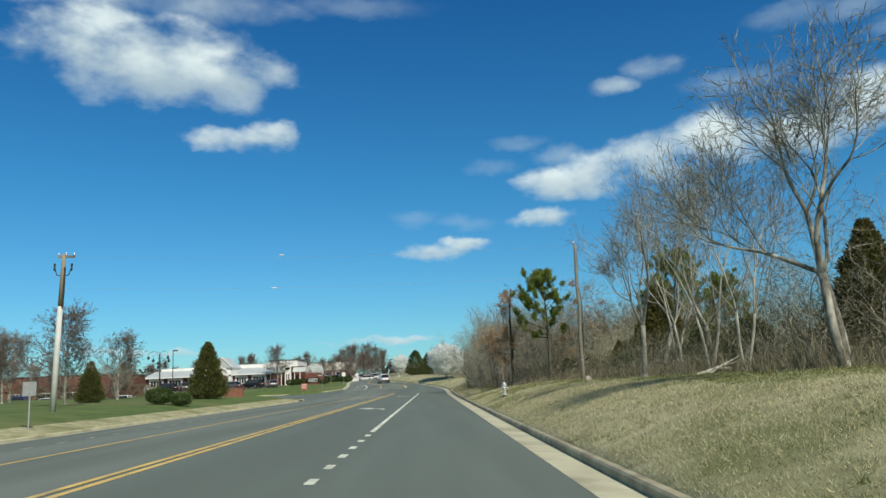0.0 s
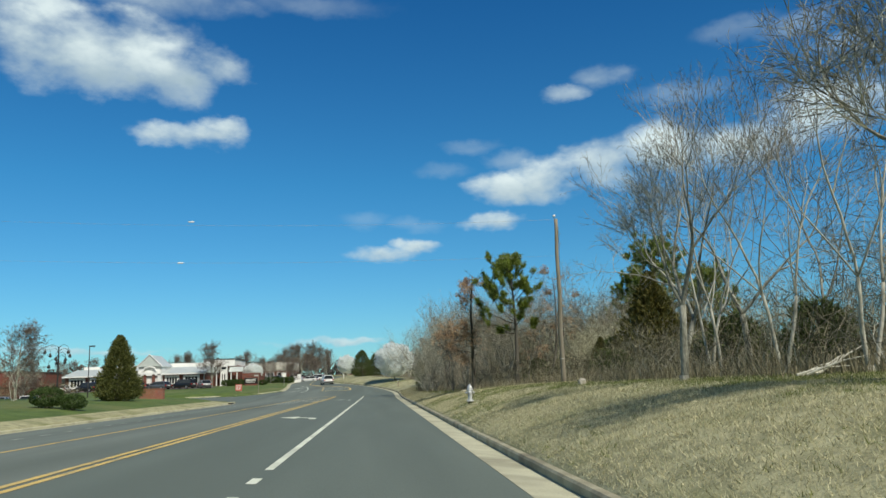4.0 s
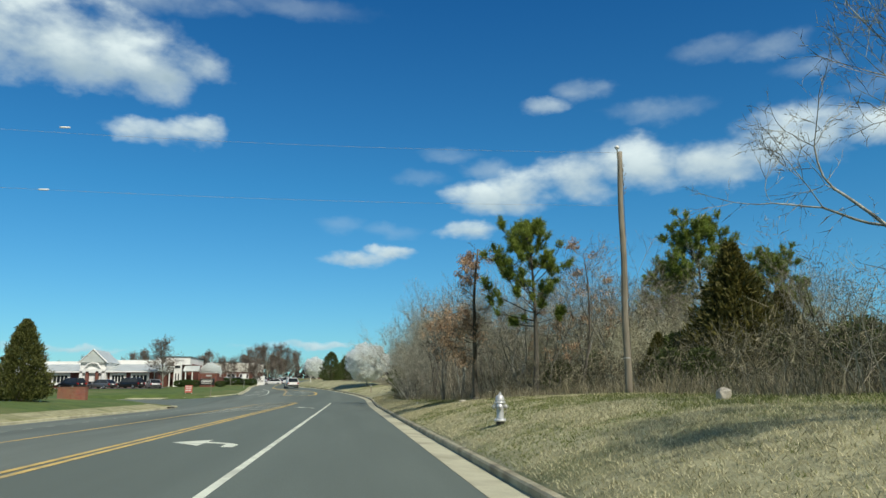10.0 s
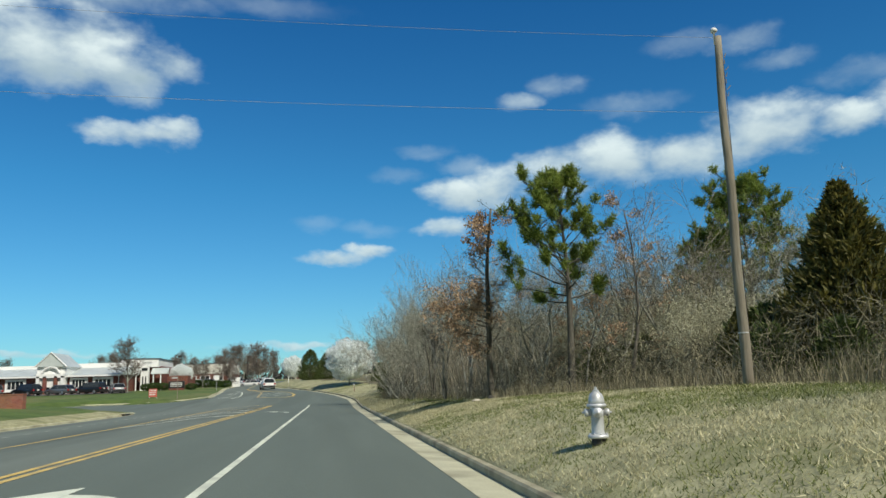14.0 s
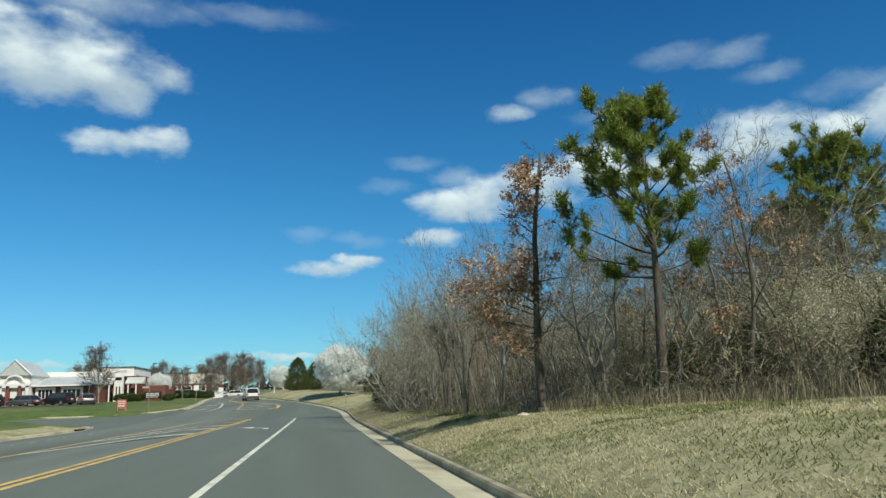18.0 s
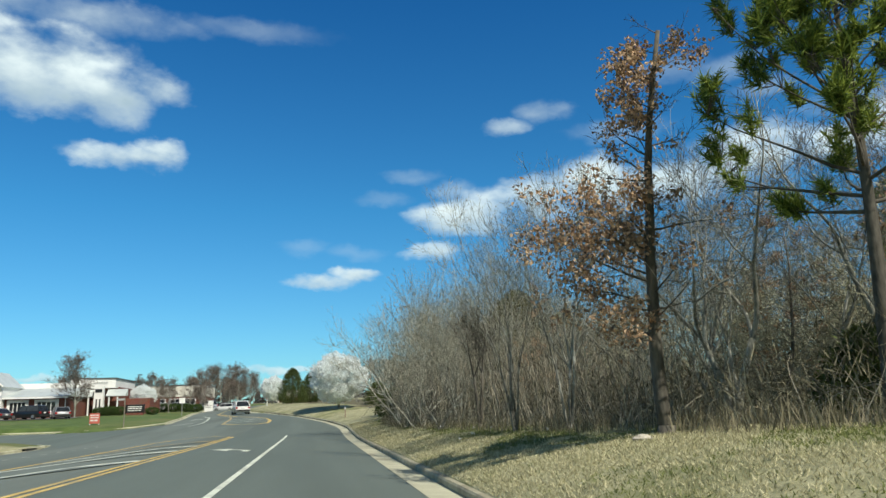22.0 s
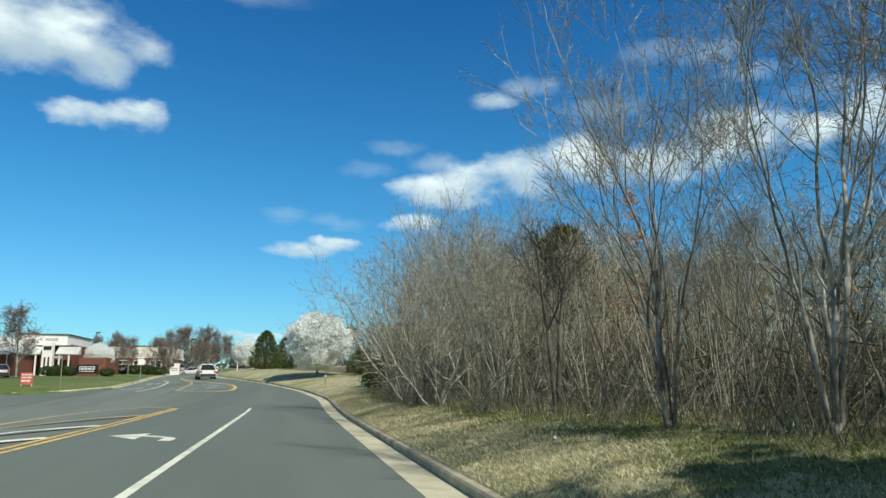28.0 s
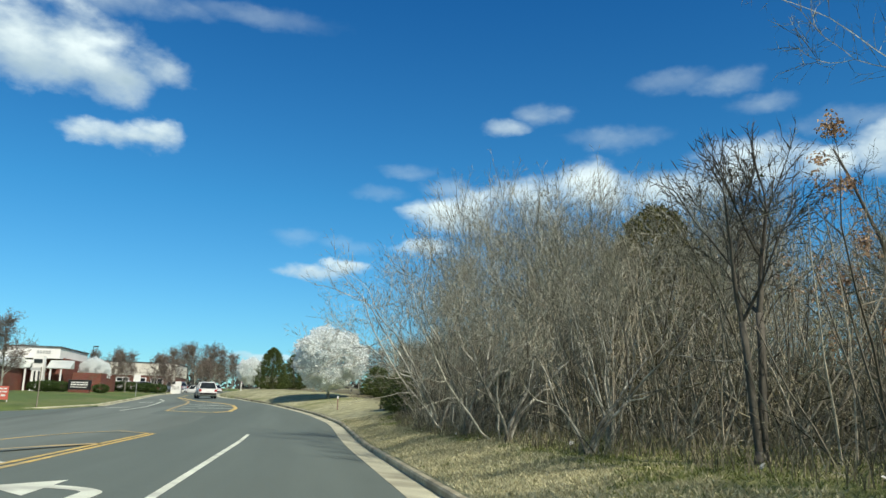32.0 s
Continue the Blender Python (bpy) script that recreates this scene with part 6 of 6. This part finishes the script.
P_WHITE, P_SILVER, P_BLACK, P_BLUE, P_GREY = paint("white_car_paint", (0.78, 0.78, 0.77), 0.0), paint("silver_car_paint", (0.5, 0.51, 0.53), 0.6), paint("black_car_paint", (0.015, 0.016, 0.018)), paint("blue_car_paint", (0.04, 0.1, 0.36)), paint("grey_car_paint", (0.16, 0.17, 0.18), 0.5)
lead = vehicle("white_suv", -8.7, 147.0, 12, P_WHITE, "white compact suv driving ahead in the lane", 1.62, 4.4, 1.82, 0.45, z=road_z(-8.7, 147.0), group="cars on the road")
for x, y, rz, col, kind, words in ((-30.6, 149.5, 24, P_SILVER, 0.3, "silver hatchback parked before the offices"), (-34.3, 149.8, 66, P_BLACK, 0.8, "black suv parked before the offices"), (-38.6, 150, 62, P_GREY, 0.3, "dark grey saloon parked before the offices"), (-43.2, 150, 60, P_BLACK, 0.8, "black suv parked before the offices"),
                                  (-47.4, 150, 24, P_GREY, 0.8, "grey suv parked before the offices"), (-51.0, 150.5, 62, P_BLACK, 0.8, "black suv parked before the offices"), (-55.0, 150, 8, P_WHITE, 0.3, "white saloon parked before the offices"),
                                  (-16.8, 204, 70, P_WHITE, 0.3, "white saloon waiting at the roadside lot"), (-18.5, 208, 60, P_BLACK, 0.8, "black suv in the far lot"), (-15.4, 210, 65, P_WHITE, 0.8, "white suv in the far lot"), (-20.8, 206, 60, P_SILVER, 0.8, "silver suv in the far lot"), (-27.5, 196, 80, P_WHITE, 0.3, "white saloon before the second building"), (-24.8, 197, 80, P_SILVER, 0.3, "silver saloon before the second building"), (-30.5, 195, 80, P_BLACK, 0.3, "black saloon before the second building"),
                                  (-54, 103, 20, P_BLUE, 0.8, "bright blue van parked in the side lot"), (-50.5, 103.5, 15, P_WHITE, 0.3, "white saloon in the side lot"), (-47, 104, 12, P_BLACK, 0.3, "black saloon in the side lot"), (-44, 104.5, 12, P_SILVER, 0.8, "silver suv in the side lot"), (-41, 105, 10, P_WHITE, 0.8, "white suv in the side lot")):
    vehicle("suv" if kind > 0.5 else "car", x, y, rz, col, words, 1.7 if kind > 0.5 else 1.45, 4.6, 1.84, kind)


# ---- buildings ----
def slab(name, x0, x1, y0, y1, mat, label, lift=0.03):
    b = Build()
    n, m = 6, 6
    for i in range(n):
        for j in range(m):
            c = []
            for u, w in ((i, j), (i + 1, j), (i + 1, j + 1), (i, j + 1)):
                x, y = x0 + (x1 - x0) * u / n, y0 + (y1 - y0) * w / m
                c.append((x, y, land_z(x, y) + lift))
            b.quad(*c)
    structure(name, b, mat, label, True, "car park")


slab("office_car_park", -62, -29.0, 146.5, 155.4, LOT, "grey asphalt car park before the offices", 0.06)
slab("side_car_park", -70, -36, 100.0, 108.0, LOT, "grey asphalt side car park", 0.12)
slab("far_car_park", -38, -20.5, 190.0, 214.0, LOT, "grey asphalt car park of the second building", 0.08)


def window(parent, x0, x1, z0, z1, y, panes=3, surround=0.35, mat=WALLWHITE):
    """A window in a white surround; parts: surround, panes, mullions, sill."""
    w = part("window", Build().box(((x0 + x1) / 2, y - 0.05, (z0 + z1) / 2), (x1 - x0 + 2 * surround, 0.12, z1 - z0 + 2 * surround)), mat, parent, "window with a white surround", bevel=0.02)
    k = (x1 - x0) / panes
    for i in range(panes):
        part("pane", Build().box((x0 + k * (i + 0.5), y - 0.115, (z0 + z1) / 2), (k - 0.1, 0.02, z1 - z0)), GLASS, w, "dark glass pane")
    for i in range(panes + 1):
        part("mullion", Build().box((x0 + k * i, y - 0.14, (z0 + z1) / 2), (0.07, 0.08, z1 - z0 + 0.1)), mat, w)
    part("sill", Build().box(((x0 + x1) / 2, y - 0.18, z0 - surround - 0.03), (x1 - x0 + 2 * surround + 0.15, 0.2, 0.08)), mat, w)


def offices():
    g = -0.3
    o = thing("office_building", Matrix.Translation((-0.45, -0.7, 1.15)) @ Matrix.Diagonal((0.93, 1.0, 0.97, 1)), "brick office building with pale metal roofs and white gabled entrance", "building")
    y = 157.0
    for x0, x1 in ((-61.0, -46.7), (-42.1, -33.9)):
        part("wall", Build().box(((x0 + x1) / 2, y + 6, 1.55), (x1 - x0, 12, 4.4)), BRICK, o, "red brick wall")
        b = Build()
        e, r = 3.75, 5.15
        ya, yr, yb = y - 0.7, y + 6, y + 12.7
        b.quad((x0 - 0.3, ya, e), (x1 + 0.3, ya, e), (x1 + 0.3, yr, r), (x0 - 0.3, yr, r)).quad((x0 - 0.3, yr, r), (x1 + 0.3, yr, r), (x1 + 0.3, yb, e), (x0 - 0.3, yb, e))
        b.quad((x0 - 0.3, ya, e), (x0 - 0.3, yr, r), (x0 - 0.3, yb, e)).quad((x1 + 0.3, ya, e), (x1 + 0.3, yb, e), (x1 + 0.3, yr, r))
        b.quad((x0 - 0.3, ya, e), (x0 - 0.3, yb, e), (x1 + 0.3, yb, e), (x1 + 0.3, ya, e))
        roof = part("roof", b, ROOF, o, "pale standing-seam metal roof")
        k = x0
        while k < x1 + 0.2:
            part("seam", Build().tube([(k, ya, e + 0.02), (k, yr, r + 0.02)], [0.03, 0.03], 4), ROOF, roof)
            k += 1.2
        part("fascia", Build().box(((x0 + x1) / 2, ya - 0.03, e - 0.1), (x1 - x0 + 0.7, 0.06, 0.24)), WALLWHITE, o)
        part("downpipe", Build().box((x1 - 0.15, y - 0.08, 1.65), (0.1, 0.1, 3.9)), WALLWHITE, o)
    for x0, x1 in ((-59.9, -57.5), (-55.9, -53.4), (-51.4, -48.9), (-41.4, -39.3), (-37.8, -35.3)):
        window(o, x0, x1, 1.85, 3.05, y, 4, 0.36)
    part("rear_parapet", Build().box((-40.6, y + 10, 4.9), (13.0, 5.0, 2.1)), WALLWHITE, o, "white parapet behind the roof")
    part("rear_parapet", Build().box((-54.5, y + 10, 4.75), (12.0, 5.0, 2.0)), WALLWHITE, o, "white parapet behind the roof")
    # gabled entrance
    part("entrance_wall", Build().box((-44.40, y + 4, 2.35), (4.4, 10, 5.7)), WALLWHITE, o, "white stucco entrance bay")
    b = Build()
    for y0, y1 in ((y - 1.4, y + 6.5),):
        p = [(-46.83, y0, 5.2), (-44.40, y0, 7.4), (-41.97, y0, 5.2)]
        q = [(a, y1, c) for a, _, c in p]
        b.quad(p[0], p[1], q[1], q[0]).quad(p[1], p[2], q[2], q[1]).quad(*p).quad(*reversed(q)).quad(p[0], q[0], q[2], p[2])
    part("gable_roof", b, ROOF, o, "pale gabled roof over the entrance")
    part("gable_trim", Build().tube([(-46.91, y - 1.45, 5.15), (-44.40, y - 1.45, 7.42), (-41.89, y - 1.45, 5.15)], [0.12, 0.12, 0.12], 4), WALLWHITE, o)
    part("arch", Build().tube([(-45.77, y - 1.3, 4.2), (-45.31, y - 1.3, 4.9), (-44.40, y - 1.3, 5.2), (-43.49, y - 1.3, 4.9), (-43.03, y - 1.3, 4.2)], [0.18] * 5, 6), WALLWHITE, o, "white arched trim")
    part("beam", Build().box((-44.40, y - 1.2, 3.75), (4.4, 0.5, 0.6)), WALLWHITE, o)
    for x in (-46.30, -45.24, -43.56, -42.50):
        part("column", Build().box((x, y - 1.2, 1.6), (0.5, 0.5, 4.2)), BRICK if x in (-45.24, -43.56) else WALLWHITE, o, "square entrance column")
    door = part("door", Build().box((-44.40, y - 1.05, g + 1.15), (1.5, 0.06, 2.3)), GLASS, o, "glazed double entrance door")
    for x in (-45.12, -44.40, -43.68):
        part("frame", Build().box((x, y - 1.1, g + 1.15), (0.08, 0.08, 2.35)), WALLWHITE, door)
    for x in (-45.84, -43.03):
        part("glazing", Build().box((x, y - 1.06, g + 1.4), (0.85, 0.05, 2.2)), GLASS, o)
    # flat-roofed wing, set back behind the brick front
    y = 167.0
    part("wall", Build().box((-33.4, y + 8, 2.5), (7.4, 14, 5.6)), BRICK, o, "dark brick recessed wall")
    part("parapet", Build().box((-33.2, y + 5.7, 5.85), (6.6, 12.4, 1.4)), WALLWHITE, o, "white stucco parapet")
    part("parapet_cap", Build().box((-33.2, y + 5.7, 6.6), (6.9, 12.7, 0.14)), ROOFDARK, o, "dark roof edge")
    for x0, x1 in ((-36.4, -32.9), (-30.9, -28.0)):
        b = Build()
        b.quad((x0, y - 2.0, 3.95), (x1, y - 2.0, 3.95), (x1, y - 0.4, 4.95), (x0, y - 0.4, 4.95)).quad((x0, y - 2.0, 3.88), (x0, y - 0.4, 3.88), (x1, y - 0.4, 3.88), (x1, y - 2.0, 3.88))
        b.quad((x0, y - 2.0, 3.88), (x1, y - 2.0, 3.88), (x1, y - 2.0, 3.95), (x0, y - 2.0, 3.95)).quad((x0, y - 2, 3.88), (x0, y - 2, 3.95), (x0, y - 0.4, 4.95), (x0, y - 0.4, 3.88)).quad((x1, y - 2, 3.88), (x1, y - 0.4, 3.88), (x1, y - 0.4, 4.95), (x1, y - 2, 3.95))
        part("awning", b, ROOF, o, "pale sloped awning roof")
        x = x0 + 0.5
        while x < x1:
            part("awning_post", Build().box((x, y - 1.8, 1.9), (0.2, 0.2, 4.0), 0, 0.9), WALLWHITE, o, "slim white post under the awning")
            x += 1.25
    pil = part("pilaster", Build().box((-31.9, y - 1.6, 2.5), (1.5, 1.0, 5.8), 0, 0.85), WALLWHITE, o, "tall white entrance pilaster")
    for dx in (-0.25, 0.25):
        part("slot_window", Build().box((-31.9 + dx, y - 2.11, 2.4), (0.2, 0.04, 2.2)), GLASS, pil)
    part("sign_panel", Build().box((-31.9, y - 2.06, 4.7), (1.0, 0.05, 0.5)), GLASS, pil)
    for k in range(5):
        part("roof_sign_bar", Build().box((-32.6 + 0.35 * k, y - 0.55, 5.95), (0.24, 0.06, 0.3)), STEEL, o)
    part("side_wall", Build().box((-27.0, y + 6, 1.9), (3.6, 8, 3.4)), BRICK, o, "lower brick wing")


offices()


def plain_block(name, x0, x1, y0, y1, top, mat, label, base=BRICK, floors=1, bay=3.2):
    """A flat-roofed building with a brick base, window bays and a parapet."""
    g = min(land_z(x0, y0), land_z(x1, y0)) - 0.4
    o = thing(name, Matrix(), label, "building")
    cx, cy = (x0 + x1) / 2, (y0 + y1) / 2
    mid = g + 0.4 + (top - g) * 0.5
    part("lower_wall", Build().box((cx, cy, (g + mid) / 2), (x1 - x0, y1 - y0, mid - g)), base, o)
    part("upper_wall", Build().box((cx, cy, (mid + top) / 2), (x1 - x0 + 0.3, y1 - y0 + 0.3, top - mid)), mat, o)
    part("roof_edge", Build().box((cx, cy, top + 0.08), (x1 - x0 + 0.5, y1 - y0 + 0.5, 0.16)), ROOFDARK, o)
    x = x0 + 0.6
    while x + bay < x1:
        window(o, x + 0.4, x + bay - 0.6, mid - 1.5, mid - 0.5, y0, 2, 0.12)
        part("upper_panel", Build().box((x + bay / 2, y0 - 0.2, (mid + top) / 2), (bay * 0.55, 0.1, (top - mid) * 0.5)), base if floors > 1 else mat, o)
        x += bay
    for side in (x0 + 0.2, x1 - 0.2):
        part("corner_pier", Build().box((side, y0 - 0.12, (g + top) / 2), (0.5, 0.3, top - g)), mat, o)


plain_block("second_building", -36.0, -22.0, 214, 228, 8.2, CREAM, "low cream and brick commercial building behind bare trees", bay=3.0)
plain_block("third_building", -60.0, -40.0, 215, 230, 8.4, WALLWHITE, "white flat-roofed building behind the offices", bay=4)
plain_block("brick_building", -92.0, -50.0, 122, 136, 4.9, BRICK, "long low brick building behind the side car park", bay=4.2)
plain_block("grey_building", -12.5, -3.5, 330, 340, 10.5, CREAM, "small pale building far down the road", bay=3)


def lamp_post(x, y, h):
    p = thing("lamp_post", Matrix.Translation((x, y, land_z(x, y))), "tall dark car-park lamp post with a box head", "lamp post", "car-park lamps")
    part("pole", Build().tube([(0, 0, -0.1), (0, 0, h)], [0.08, 0.05], 8), IRON, p)
    part("head", Build().box((0.3, 0, h + 0.05), (0.7, 0.3, 0.16)), IRON, p)


lamp_post(-29.15, 184.4, 6.2)
lamp_post(-37, 112, 7.5)
lamp_post(-17.5, 205, 6.5)

# ---- trees of the offices and the distance ----
def left_hedge():
    """The dark brush and young wood behind the lawn."""
    rng = random.Random(55)
    b = Build()
    for _ in range(16000):
        x = rng.uniform(-100, -40)
        y = 112 + rng.gauss(0, 2.0) + 0.1 * (x + 70)
        top = max(0.6, 2.6 * (1 + 0.8 * noise.noise((x * 0.2, y * 0.2, 4))))
        p = Vector((x, y, land_z(x, y) + top * rng.random()))
        w = (jitter(rng, 1.0) + UP * 0.5).normalized() * rng.uniform(0.4, 1.0)
        s = w.cross(jitter(rng, 1)).normalized() * rng.uniform(0.015, 0.04)
        b.quad(p - s, p + s, p + w)
    tagged(new("far_brush", b.mesh("far_brush", BRUSH)), "dark brush behind the side car park", "brush", kind="stuff")


left_hedge()
for x, y, s, k in ((-36.0, 90, 1.0, far_tree), (-44, 82, 0.95, far_tree), (-50, 88, 1.05, far_tree), (-33.5, 84, 0.8, low), (-40, 92, 0.9, low), (-55, 70, 1.05, far_tree), (-47, 62, 0.95, far_tree), (-60, 84, 1.15, far_tree), (-66, 76, 1.1, far_tree), (-45, 112, 0.8, far_tree), (-52, 110, 0.9, far_tree), (-58, 113, 0.85, far_tree), (-64, 110, 0.95, far_tree), (-72, 112, 0.9, far_tree), (-80, 108, 1.0, far_tree), (-41.5, 76, 0.85, far_tree),
                   (-22.5, 176, 0.9, far_tree), (-26.5, 186, 0.95, far_tree), (-31, 190, 1.0, far_tree), (-18.8, 186, 0.8, far_tree), (-22, 194, 0.95, far_tree), (-37, 188, 0.95, far_tree), (-64, 176, 1.0, far_tree), (-20.5, 202, 1.0, far_tree), (-17.2, 214, 1.0, far_tree), (-24.5, 216, 1.1, far_tree)):
    again(k, x, y, x * 77 % 360, s * (0.7 if y > 130 else 0.9), 1.0, "bare tree beside the car park")
again(pear_a, -25.6, 172, 40, 0.62, label="small pale-blossomed tree beside the offices")
again(pear_a, -47.5, 180, 70, 0.75, label="pale-blossomed tree behind the offices")


def far_woods():
    rng = random.Random(77)
    for k in range(20):
        x, y = -20 - 100 * rng.random() ** 1.4, rng.uniform(240, 330)
        again(far_tree, x, y, rng.uniform(0, 360), rng.uniform(0.7, 1.05), 1.0, "tall bare tree far down the road")
    for x, y, s in ((-24, 258, 1.7), (-20, 262, 1.6), (-27, 266, 1.7), (-30, 255, 1.5), (-17.5, 270, 1.5), (-22, 272, 1.8)):
        again(far_tree, x, y, x * 31, s * 0.76, 0.98, "tall bare tree far down the road")
    for k in range(16):
        x, y = rng.uniform(-6, 30), rng.uniform(170, 300)
        x += 0.06 * (y - 170)
        again(rng.choice((low, far_tree, low)), x + 2, y, rng.uniform(0, 360), rng.uniform(0.8, 1.2), 1.0, "bare tree beyond the bend")
    # the closing belt of distant woodland
    b = Build()
    for k in range(900):
        a = radians(rng.uniform(-75, 60))
        d = rng.uniform(420, 620)
        x, y = d * math.sin(a), d * math.cos(a)
        z = 4.0 + grade(y) * 0.5
        h, w = rng.uniform(7, 12), rng.uniform(4, 9)
        for j in range(26):
            p = Vector((x + rng.gauss(0, w * 0.35), y + rng.gauss(0, 3), z + h * rng.random() ** 0.8 - 3))
            u, v = jitter(rng, 1.6), jitter(rng, 1.6)
            b.quad(p - u, p + v, p + u * 0.9, p - v * 0.8)
    tagged(new("distant_wood", b.mesh("distant_wood", FARWOOD)), "belt of distant dark woodland on the horizon", "woodland", kind="stuff")


FARWOOD = leafy("far_wood_foliage", (0.025, 0.035, 0.03), (0.09, 0.085, 0.075), 0.9, 0.1)
far_woods()
